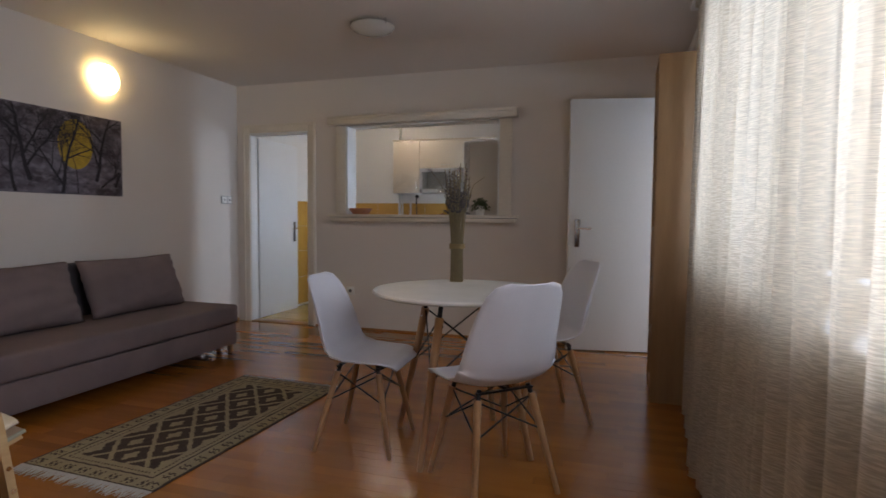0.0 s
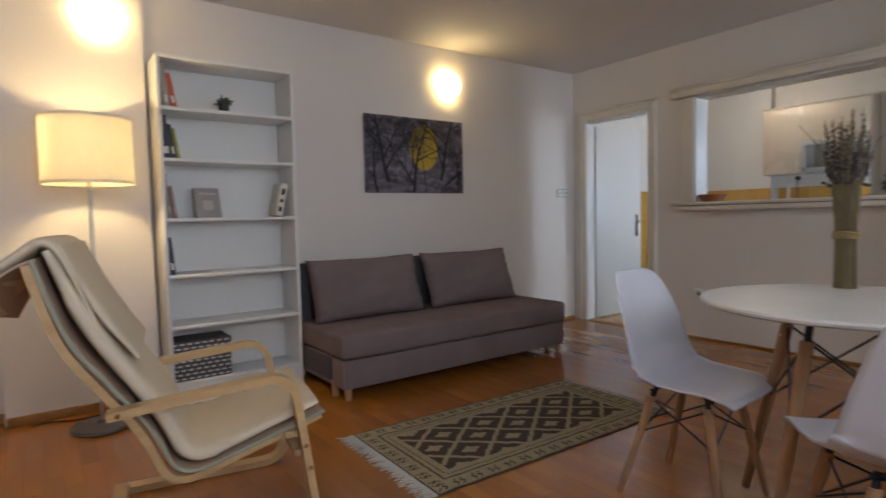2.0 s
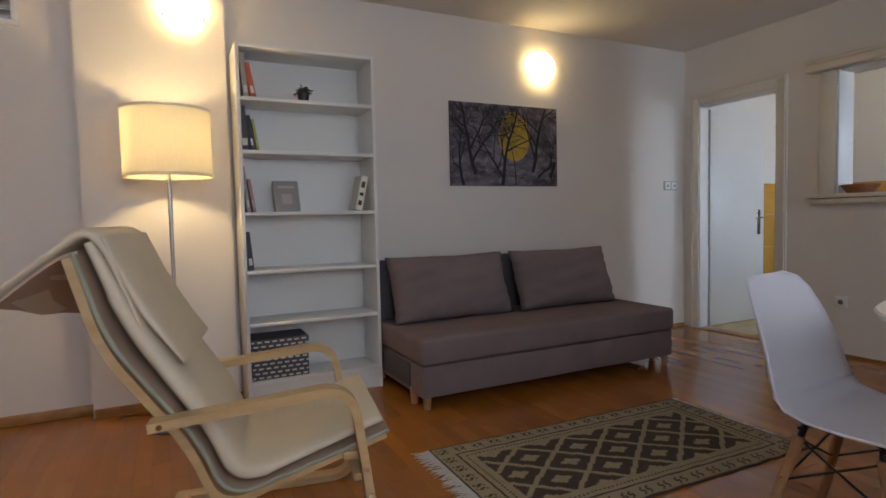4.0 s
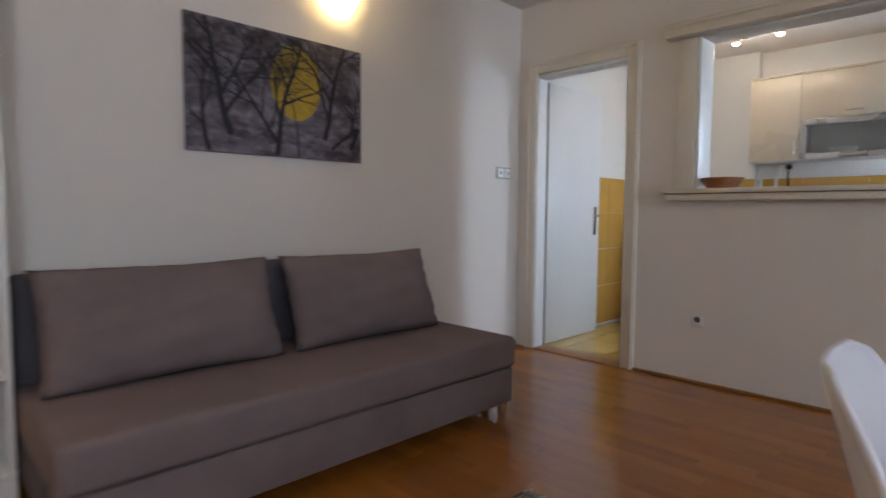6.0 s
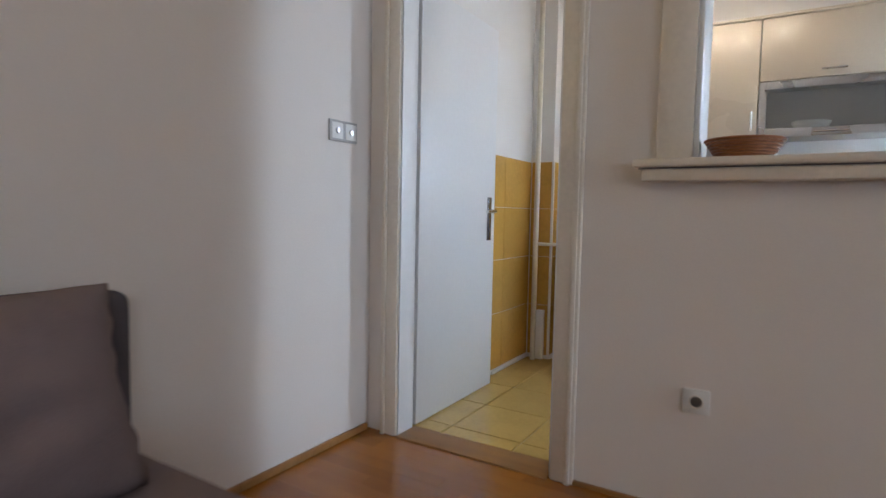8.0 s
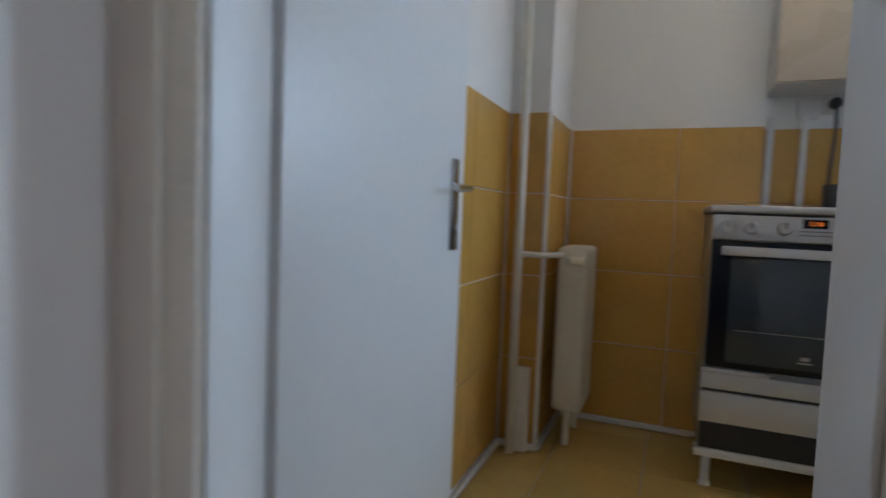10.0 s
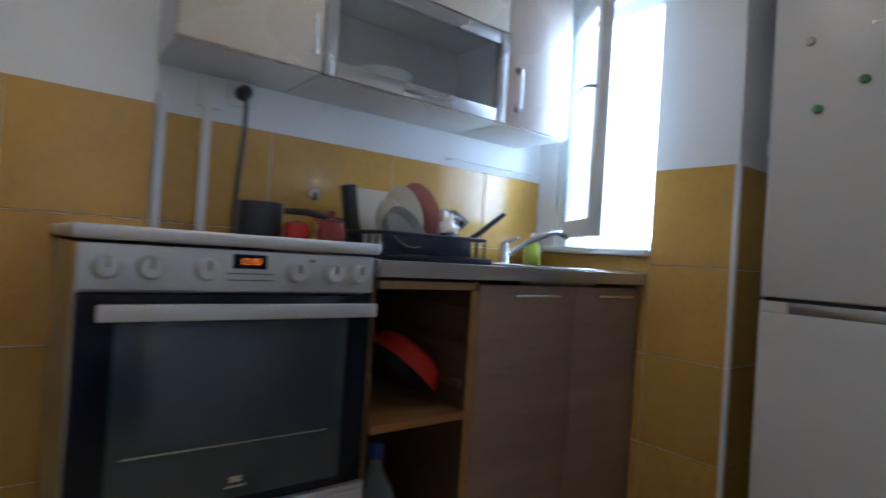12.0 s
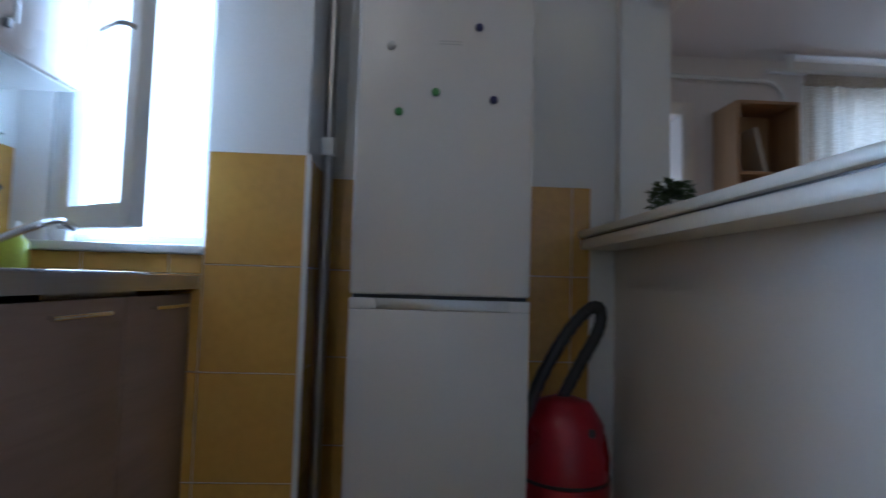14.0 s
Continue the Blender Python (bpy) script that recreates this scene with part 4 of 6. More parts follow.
def lavender():
    ob = thing("dried_lavender", "upright bundle of dried lavender tied with raffia", "dried flowers", pose(3.085, -2.12, 0.779))
    rnd = random.Random(4)
    buds = bmesh.new()
    dry = surf("dry_stem", (0.25, 0.195, 0.105), 0.8, var=0.3, scale=40)
    for k in range(95):
        a, q = rnd.uniform(0, 6.283), math.sqrt(rnd.random())
        c, s = math.cos(a), math.sin(a)
        r0, r1, r2 = 0.036 * q, 0.033 * q, 0.056 * q + rnd.uniform(0, 0.03)
        h = rnd.uniform(0.42, 0.69) * (1 - 0.12 * q)
        tip = (r2 * c, r2 * s, h)
        stem = add_tube(bmesh.new(), [(r0 * c, r0 * s, 0), (r1 * c, r1 * s, 0.2), (r2 * 0.6 * c, r2 * 0.6 * s, 0.38), tip], 0.0017, 5)
        part("stem", stem, dry, ob)
        for i in range(9):
            f = i / 9
            px, py, pz = tip[0] * (0.72 + 0.28 * f), tip[1] * (0.72 + 0.28 * f), 0.38 + (h - 0.38) * (0.25 + 0.75 * f)
            bmesh.ops.create_icosphere(buds, subdivisions=1, radius=rnd.uniform(0.003, 0.0052), matrix=Matrix.Translation((px + rnd.uniform(-0.004, 0.004), py + rnd.uniform(-0.004, 0.004), pz)) @ Matrix.Diagonal((1, 1, 1.6, 1)))
    for k in range(4):
        a = k * 1.7
        stem = add_tube(bmesh.new(), [(0.03 * math.cos(a), 0.03 * math.sin(a), 0.36), (0.09 * math.cos(a), 0.09 * math.sin(a), 0.53), (0.15 * math.cos(a), 0.15 * math.sin(a), 0.57 + 0.02 * k)], 0.0014, 5)
        part("stem", stem, dry, ob)
    part("flower_spike", buds, surf("dry_lavender", (0.085, 0.07, 0.072), 0.85, var=0.4, scale=60), ob, smooth=60)
    bm = bmesh.new()
    for z in (0.187, 0.196, 0.205):
        add_tube(bm, [(0.040 * math.cos(k * 0.35), 0.040 * math.sin(k * 0.35), z + 0.002 * math.sin(k)) for k in range(19)], 0.004, 6)
    part("raffia_tie", bm, surf("raffia", (0.36, 0.25, 0.11), 0.8, var=0.2, fine=200), ob, "tan raffia cord")


lavender()


def armchair():
    ob = thing("armchair", "bent birch armchair with a cream cushion", "armchair", pose(1.67, -4.10, 0, 0, 0, -10))
    for sx in (-1, 1):
        x0 = sx * 0.30
        path = [tuple(p) for p in rounded([(-0.215, 0.497), (0.335, 0.553), (0.405, 0.014), (-0.26, 0.014)], 0.10, 8)]
        fr = part("side_frame", ribbon_bm(path, x0 - 0.029, x0 + 0.029, 0.026), M_BIRCH, ob, "laminated birch arm and runner")
        for y, z in ((0.368, 0.30), (0.38, 0.22), (-0.185, 0.50)):
            part("bolt", rod_bm((x0 - 0.033, y, z), (x0 + 0.033, y, z), 0.008, seg=10), M_CHROME, fr)
        seat = [tuple(p) for p in rounded([(0.44, 0.375), (-0.055, 0.215), (-0.115, 0.40), (-0.245, 0.58), (-0.335, 0.715), (-0.40, 0.96)], 0.10, 6)]
        part("seat_rail", ribbon_bm(seat, sx * 0.245 - 0.018, sx * 0.245 + 0.018, 0.024), M_BIRCH, ob)
    for y, z in ((0.33, 0.33), (-0.235, 0.03), (0.36, 0.26)):
        part("cross_rail", box_bm((-0.285, y - 0.025, z - 0.012), (0.285, y + 0.025, z + 0.012), 0.004), M_BIRCH, ob)

    def slab(path, x0, x1, thick, bulge):
        bm = bmesh.new()
        rings, n, w = [], len(path), (x1 - x0) / 2
        for i, (y, z) in enumerate(path):
            (ya, za), (yb, zb) = path[max(i - 1, 0)], path[min(i + 1, n - 1)]
            d = Vector((yb - ya, zb - za)).normalized()
            end = min(1.0, 0.55 + 0.45 * min(i, n - 1 - i) / 2)
            ring = []
            for k in range(28):
                a = 2 * math.pi * k / 28
                cx_, sx_ = math.cos(a), math.sin(a)
                u = math.copysign(abs(cx_) ** 0.28, cx_)
                s = math.copysign(abs(sx_) ** 0.75, sx_) * thick / 2 * end
                ring.append(bm.verts.new(((x0 + x1) / 2 + u * w, y - d.y * s, z + d.x * s)))
            rings.append(ring)
        for p, q in zip(rings, rings[1:]):
            for k in range(28):
                bm.faces.new((p[k], p[(k + 1) % 28], q[(k + 1) % 28], q[k]))
        bm.faces.new(rings[0][::-1])
        bm.faces.new(rings[-1])
        bmesh.ops.recalc_face_normals(bm, faces=bm.faces[:])
        return bm

    def sag(bm):
        """The loose end of the pillow droops on one side."""
        for v in bm.verts:
            t = max(0.0, (-0.40 - v.co.y) / 0.18)
            f = (0.262 - v.co.x) / 0.524
            v.co.z -= t * f * 0.10 + 0.03 * t * math.sin(f * math.pi)
            v.co.y += t * f * 0.05
        return bm

    cpath = [tuple(p) for p in rounded([(0.43, 0.425), (0.0, 0.285), (-0.05, 0.44), (-0.17, 0.625), (-0.26, 0.77), (-0.35, 1.0)], 0.11, 8)]
    cu = part("cushion", slab(cpath, -0.265, 0.265, 0.062, 0.018), M_CUSHION, ob, "cream fabric cushion")
    ppath = [tuple(p) for p in rounded([(0.45, 0.388), (-0.03, 0.24), (-0.09, 0.415), (-0.22, 0.595), (-0.315, 0.73), (-0.385, 0.975)], 0.11, 8)]
    part("backing", ribbon_bm(ppath, -0.258, 0.258, 0.008), M_TAN, cu)
    for sx in (-1, 1):
        part("piping", tube_bm([(sx * 0.264, y, z) for y, z in ppath], 0.007, 8), M_SAGE, cu, "sage green cushion piping")
    fold = [tuple(p) for p in rounded([(-0.125, 0.655), (-0.225, 0.80), (-0.315, 1.015)], 0.08, 6)]
    part("pillow_front", slab(fold, -0.264, 0.264, 0.034, 0.012), M_CUSHION, ob, "cream pillow flap hanging over the backrest")
    hpath = [tuple(p) for p in rounded([(-0.225, 0.74), (-0.31, 0.99), (-0.36, 1.035), (-0.42, 0.99), (-0.585, 0.865)], 0.06, 7)]
    part("head_pillow", sag(slab(hpath, -0.262, 0.262, 0.036, 0.012)), M_CUSHION, ob, "cream head pillow folded over the top")
    fpath = [tuple(p) for p in rounded([(-0.375, 0.975), (-0.43, 0.958), (-0.578, 0.842)], 0.05, 5)]
    part("pillow_backing", sag(ribbon_bm(fpath, -0.255, 0.255, 0.008)), M_TAN, ob)


armchair()


def rug():
    """A flat woven kilim built of square knots; dark and light cells follow the woven pattern."""
    cx, cy, rw, rl = 1.79, -2.555, 0.76, 1.49
    ob = thing("rug", "flat woven kilim rug in cream and dark brown diamonds", "rug", pose(cx, cy, 0, 0, 0, -1.5))
    nx, ny = 76, 149
    bm = bmesh.new()
    vs = [[bm.verts.new((-rw / 2 + rw * i / nx + 0.0015 * math.sin(j * 0.4), -rl / 2 + rl * j / ny, 0.006 + 0.0012 * math.sin(i * 0.9) * math.sin(j * 0.5))) for i in range(nx + 1)] for j in range(ny + 1)]

    def dark(i, j):
        e = min(i, nx - 1 - i)
        f = min(j, ny - 1 - j)
        d = min(e, f)
        t = j if e <= f else i
        if d < 1:
            return 1
        if d < 9:
            q, k = t % 9, d - 2
            return 1 if 0 <= k < 5 and (q in (2, 3) or q in (5, 6)) and (q + k) % 3 != 0 else 0
        if d < 10:
            return 1
        if d < 12 or 13 <= d < 16:
            return 0
        if d < 13:
            return t % 2
        # dark field crossed by a pale lattice, a small pale diamond in each cell
        a, b = (i - nx / 2) / 11.0, (j - ny / 2) / 13.0
        p, q = (a + b) / 2, (a - b) / 2
        m = max(abs(p - round(p)), abs(q - round(q)))
        return 0 if m > 0.435 or m < 0.185 else 1

    for j in range(ny):
        for i in range(nx):
            fc = bm.faces.new((vs[j][i], vs[j][i + 1], vs[j + 1][i + 1], vs[j + 1][i]))
            fc.material_index = dark(i, j)
    for line, flip in ((vs[0], 0), (vs[-1], 1)):
        low = [bm.verts.new((v.co.x, v.co.y, 0.0005)) for v in line]
        for i in range(nx):
            bm.faces.new((line[i], low[i], low[i + 1], line[i + 1]) if flip == 0 else (line[i + 1], low[i + 1], low[i], line[i])).material_index = 1
    for i, flip in ((0, 1), (nx, 0)):
        low = [bm.verts.new((vs[j][i].co.x, vs[j][i].co.y, 0.0005)) for j in range(ny + 1)]
        for j in range(ny):
            bm.faces.new((vs[j][i], low[j], low[j + 1], vs[j + 1][i]) if flip == 0 else (vs[j + 1][i], low[j + 1], low[j], vs[j][i])).material_index = 1
    part("woven_field", bm, [surf("kilim_cream", (0.33, 0.275, 0.18), 0.95, var=0.25, scale=20, fine=500, bump=0.7, spec=0.1), surf("kilim_dark", (0.075, 0.054, 0.046), 0.95, var=0.25, scale=20, fine=500, bump=0.7, spec=0.1)], ob, smooth=0)
    rnd = random.Random(2)
    for s in (-1, 1):
        bm = bmesh.new()
        for i in range(110):
            x = -rw / 2 + rw * (i + 0.5) / 110
            L = rnd.uniform(0.05, 0.085) if s < 0 else rnd.uniform(0.025, 0.045)
            add_tube(bm, [(x, s * rl / 2, 0.005), (x + rnd.uniform(-0.008, 0.008), s * (rl / 2 + L * 0.5), 0.004), (x + rnd.uniform(-0.016, 0.016), s * (rl / 2 + L), 0.003)], [0.003, 0.0025, 0.0012], 5)
        part("fringe", bm, surf("fringe_wool", (0.50, 0.46, 0.40), 0.95, var=0.2, fine=300), ob, "pale woollen fringe")


rug()


def wicker_bowl():
    ob = thing("wicker_bowl", "shallow brown woven bowl on the hatch shelf", "bowl", pose(1.44, 0.03, 1.154))
    bm = bmesh.new()
    for k in range(7):
        r, z = 0.075 + 0.0055 * k, 0.005 + 0.0085 * k
        add_tube(bm, [(r * math.cos(i * math.pi / 24) * (1 + 0.02 * (-1) ** (i + k)), r * math.sin(i * math.pi / 24) * (1 + 0.02 * (-1) ** (i + k)), z) for i in range(49)], 0.005, 6)
    part("weave", bm, wood("wicker", (0.42, 0.15, 0.04), (0.20, 0.065, 0.02), 0.45, 0, 30), ob)
    bm = lathe_bm([(0, 0.003), (0.074, 0.003), (0.10, 0.05), (0.097, 0.05), (0.072, 0.008), (0, 0.008)], 32)
    part("inner", bm, wood("wicker_inner", (0.24, 0.10, 0.035), (0.14, 0.05, 0.02), 0.6, 0, 30), ob)


wicker_bowl()


# ---- structure: kitchen ----
# laid out from its own origin and moved to its place behind the wall below
KITCHEN = pose(0.0, 0.085, 0.006)
living_objects = set(bpy.data.objects)
fixed("kitchen_wall_west", boxes_bm([((-0.2, 0.075, -0.1), (0.088, 2.4, 2.62)), ((0.088, 1.505, 0), (0.245, 1.965, 2.62))]), M_KWALL, "white kitchen wall with a narrow pilaster")
fixed("kitchen_wall_north", boxes_bm([((0.088, 1.965, 0), (1.018, 2.4, 2.62)), ((1.018, 2.05, 0), (2.75, 2.4, 2.62))]), M_KWALL, "white kitchen wall behind the stove and worktop")
fixed("kitchen_wall_east", boxes_bm([((2.92, 0.075, -0.1), (3.2, 1.155, 2.62)), ((2.538, 1.155, 0), (2.75, 1.446, 2.62)), ((2.75, 1.155, 0), (3.2, 1.30, 2.62)), ((2.60, 1.945, 0), (2.75, 2.05, 2.62)),
      ((2.60, 1.446, 2.02), (2.75, 1.945, 2.62))]), M_KWALL, "white kitchen wall with a pier and a window recess")
fixed("kitchen_ceiling", boxes_bm([((0.088, 0.075, 2.41), (2.92, 1.155, 2.52)), ((0.088, 1.155, 2.41), (2.60, 2.05, 2.52))]), M_CEIL, "plain white kitchen ceiling")
kfloor = fixed("kitchen_floor", box_bm((0.0, 0.031, -0.12), (3.0, 2.2, -0.009)), M_GROUT, "glossy yellow square floor tiles with dark joints")
for i, (a, b) in enumerate([((0.096, 0.95, 0), (0.111, 1.49, 0.02)), ((0.096, 1.483, 0), (0.26, 1.498, 0.02)), ((0.253, 1.498, 0), (0.268, 1.957, 0.02)), ((0.268, 1.942, 0), (0.82, 1.957, 0.02)), ((2.515, 1.16, 0), (2.53, 1.446, 0.02))]):
    fixed("kitchen_trim_%d" % (i + 1), box_bm(a, b, 0.004), M_WHITE, "white plastic trim along the tiled wall foot")
fixed("corner_trim", boxes_bm([((0.243, 1.487, 0.02), (0.257, 1.501, 1.312)), ((2.523, 1.142, 0), (2.537, 1.157, 1.312))]), M_WHITE, "white tile corner beads")

kw = thing("window_2", "white framed kitchen window with one sash swung open", "")
tagged(kw, kind="structure")
for a, b in (((2.64, 1.448, 1.03), (2.70, 1.50, 2.02)), ((2.61, 1.885, 1.03), (2.70, 1.944, 2.02)), ((2.64, 1.50, 1.03), (2.70, 1.885, 1.062)), ((2.64, 1.50, 1.965), (2.70, 1.885, 2.02))):
    part("window_frame", box_bm(a, b, 0.006), M_DOOR, kw)
# the sash swings into the room on its hinges by the wall
SASH = pose(2.612, 1.895, 0, 0, 0, -35)
sash = part("sash", boxes_bm([((-0.022, -0.056, 1.066), (0.022, 0, 1.985)), ((-0.022, -0.40, 1.066), (0.022, -0.344, 1.985)), ((-0.022, -0.344, 1.066), (0.022, -0.056, 1.135)), ((-0.022, -0.344, 1.92), (0.022, -0.056, 1.985))], 0.006), M_DOOR, kw, "narrow white sash standing open")
sash.matrix_world = SASH
part("handle", tube_bm(rounded([(-0.02, -0.372, 1.61), (-0.058, -0.372, 1.61), (-0.062, -0.275, 1.605)], 0.02, 4), 0.008), M_STEEL, sash)
for z in (1.16, 1.88):
    part("hinge", rod_bm((0.0, 0.006, z - 0.04), (0.0, 0.006, z + 0.04), 0.007), M_STEEL, sash)
p_ = part("pane", box_bm((-0.002, -0.35, 1.13), (0.002, -0.05, 1.925)), M_GLASS, sash)
p_.visible_shadow = False
part("window_sill", box_bm((2.512, 1.450, 1.004), (2.64, 1.94, 1.030), 0.006), M_DOOR, kw)
fixed("backdrop_kitchen", box_bm((4.70, 0.45, 0.2), (4.75, 5.2, 4.5)), M_OUT, "white overcast daylight outside the kitchen window")
fixed("window_breast", box_bm((2.538, 1.446, 0.0), (2.75, 2.05, 1.003)), M_KWALL, "tiled wall below the kitchen window")


# ---- kitchen things ----
M_SATIN = surf("satin_steel", (0.60, 0.60, 0.62), 0.42, 0.45, var=0.06, scale=5, fine=200, bump=0.03, stretch=(0.05, 1, 1))
def stove():
    ob = thing("stove", "stainless steel electric stove with a dark oven door", "stove", pose(0.824, 1.457, 0))
    w, d, top = 0.583, 0.585, 0.978
    part("body", box_bm((0, 0.035, 0.115), (w, d, 0.945), 0.004), M_STEEL, ob)
    part("hob", box_bm((-0.012, -0.012, 0.952), (w + 0.012, d, top), 0.010, 3), M_SATIN, ob, "flat steel hob lid")
    part("control_panel", box_bm((0, 0, 0.863), (w, 0.035, 0.946), 0.004), M_SATIN, ob)
    for x in (0.043, 0.112, 0.209, 0.390, 0.474, 0.537):
        k = part("knob", lathe_bm([(0, 0), (0.023, 0), (0.0225, 0.006), (0.019, 0.022), (0.016, 0.025), (0, 0.025)], 24, m=pose(x, 0, 0.905, 90, 0, 0)), M_SATIN, ob)
        part("pointer", box_bm((x - 0.002, -0.028, 0.905), (x + 0.002, -0.0245, 0.924)), M_DARKSTEEL, k)
    dsp = part("display", box_bm((0.259, -0.003, 0.909), (0.327, 0.001, 0.938), 0.001), M_GLOSSBLK, ob, "black clock display with orange digits")
    fc = bpy.data.curves.new("digits", "FONT")
    fc.body, fc.size, fc.align_x, fc.align_y, fc.extrude = "12:00", 0.019, "CENTER", "CENTER", 0.0004
    fc.materials.append(glow("orange_digits", (1.0, 0.22, 0.01), 0.55))
    tx = new("digits", fc)
    tx.parent = dsp
    tx.matrix_local = pose(0.293, -0.0042, 0.9235, 90, 0, 0)
    for z in (0.898, 0.885):
        part("panel_line", box_bm((0.249, -0.002, z), (0.342, 0.001, z + 0.0025)), M_DARKSTEEL, ob)
    part("small_mark", box_bm((0.420, -0.001, 0.928), (0.434, 0.001, 0.934)), M_DARKSTEEL, ob)
    door = part("oven_door", box_bm((0.002, 0.0, 0.430), (w - 0.002, 0.034, 0.858), 0.005), M_GLOSSBLK, ob, "glossy black oven door")
    part("oven_glass", box_bm((0.062, -0.003, 0.452), (w - 0.062, 0.001, 0.815), 0.001), M_OVENGLASS, door)
    part("oven_rack", rod_bm((0.085, -0.0035, 0.562), (w - 0.10, -0.0035, 0.562), 0.0016, seg=6), M_STEEL, door)
    part("badge", boxes_bm([((w / 2 - 0.02, -0.0045, 0.474), (w / 2 + 0.02, -0.003, 0.478)), ((w / 2 - 0.012, -0.0045, 0.484), (w / 2 + 0.012, -0.003, 0.496))]), M_STEEL, door)
    h = part("door_handle", box_bm((0.03, -0.040, 0.812), (w - 0.008, -0.024, 0.842), 0.004), M_SATIN, door, "flat satin steel handle bar")
    for x in (0.06, w - 0.05):
        part("handle_post", box_bm((x - 0.012, -0.024, 0.818), (x + 0.012, 0.002, 0.836), 0.003), M_STEEL, h)
    part("drawer", boxes_bm([((-0.008, -0.006, 0.356), (w + 0.004, 0.034, 0.412)), ((-0.008, -0.006, 0.412), (0.20, 0.034, 0.427)), ((0.38, -0.006, 0.412), (w + 0.004, 0.034, 0.427))], 0.003), M_SATIN, ob, "steel warming drawer with a finger notch")
    part("drawer_gap", box_bm((0.0, 0.005, 0.345), (w, 0.034, 0.356)), M_BLACKP, ob)
    part("lower_panel", box_bm((-0.008, -0.006, 0.240), (w + 0.004, 0.034, 0.345), 0.004), M_SATIN, ob)
    part("plinth", box_bm((0.0, 0.004, 0.146), (w, 0.045, 0.239)), M_BLACKP, ob)
    part("bottom_rail", box_bm((-0.014, -0.008, 0.118), (w + 0.010, 0.05, 0.145), 0.004), M_WHITE, ob)
    for x in (0.03, w - 0.03):
        for y in (0.05, d - 0.05):
            part("foot", lathe_bm([(0, 0), (0.020, 0), (0.018, 0.012), (0.014, 0.014), (0.014, 0.12), (0, 0.12)], 16, at=(x, y, 0)), M_WHITE, ob)


M_GLOSSBLK = surf("black_enamel", (0.006, 0.009, 0.02), 0.16, var=0.1, bump=0.0, spec=0.25)
M_OVENGLASS = surf("tinted_oven_glass", (0.04, 0.055, 0.075), 0.12, var=0.05, bump=0.0, coat=0.2)
stove()
M_RED = surf("red_enamel", (0.50, 0.025, 0.015), 0.25, var=0.15)
M_DKRED = surf("dark_red_enamel", (0.22, 0.02, 0.02), 0.3, var=0.15)

pt = thing("saucepan", "small dark saucepan with a long handle", "saucepan", pose(1.255, 1.80, 0.978))
part("body", lathe_bm([(0, 0), (0.055, 0), (0.058, 0.004), (0.058, 0.092), (0.056, 0.092), (0.054, 0.008), (0, 0.006)], 28), surf("worn_aluminium", (0.06, 0.06, 0.065), 0.35, 0.6), pt)
part("handle", tube_bm([(0.055, -0.03, 0.075), (0.10, -0.07, 0.075), (0.17, -0.14, 0.055)], [0.008, 0.010, 0.008]), M_BLACKP, pt)
mk = thing("red_pot", "small red enamel coffee pot", "coffee pot", pose(1.335, 1.74, 0.978))
part("body", lathe_bm([(0, 0), (0.032, 0), (0.036, 0.02), (0.03, 0.045), (0, 0.05)], 24), M_RED, mk)
mp_ = thing("moka_pot", "dark red coffee maker with a knob lid", "coffee maker", pose(1.393, 1.66, 0.978))
part("body", lathe_bm([(0, 0), (0.036, 0), (0.040, 0.02), (0.032, 0.05), (0.036, 0.055), (0, 0.06)], 10), M_DKRED, mp_)
part("knob", lathe_bm([(0, 0.06), (0.008, 0.06), (0.011, 0.078), (0, 0.082)], 14), M_DKRED, mp_)
part("spout", rod_bm((-0.03, 0, 0.045), (-0.05, 0, 0.055), 0.008, 0.005), M_DKRED, mp_)

M_UNITD = wood("grey_brown_laminate", (0.34, 0.235, 0.185), (0.22, 0.148, 0.115), 0.5, axis=0, grain=10)
M_CREAMG = surf("cream_gloss_front", (0.66, 0.58, 0.47), 0.3, var=0.04, scale=2, bump=0.01, coat=0.2)
M_PINKG = surf("rose_gloss_front", (0.62, 0.53, 0.48), 0.3, var=0.04, scale=2, bump=0.01, coat=0.2)
M_CARC = surf("white_carcass", (0.62, 0.61, 0.60), 0.4, var=0.05)
M_TOP = surf("grey_worktop", (0.17, 0.165, 0.165), 0.3, var=0.25, scale=20, fine=160, bump=0.05)
# carcass wood with the shade inside the open cabinet put into its colour
M_DIMWOOD = wood("shaded_carcass_wood", (0.15, 0.068, 0.032), (0.07, 0.032, 0.018), 0.6, axis=1, grain=12)
M_ALU = surf("brushed_aluminium", (0.55, 0.55, 0.56), 0.3, 0.9, var=0.06, stretch=(0.05, 1, 1))


def bar_handle(parent, p, q, out):
    o = Vector(out)
    p, q = Vector(p), Vector(q)
    h = part("handle", rod_bm(p + o, q + o, 0.0055, seg=10), M_CHROME, parent, "slim metal bar handle")
    for e in (p.lerp(q, 0.12), p.lerp(q, 0.88)):
        part("post", rod_bm(e, e + o, 0.004, seg=8), M_CHROME, h)
    return h


M_CROCK = surf("white_china", (0.80, 0.79, 0.77), 0.15, var=0.03, bump=0.0)


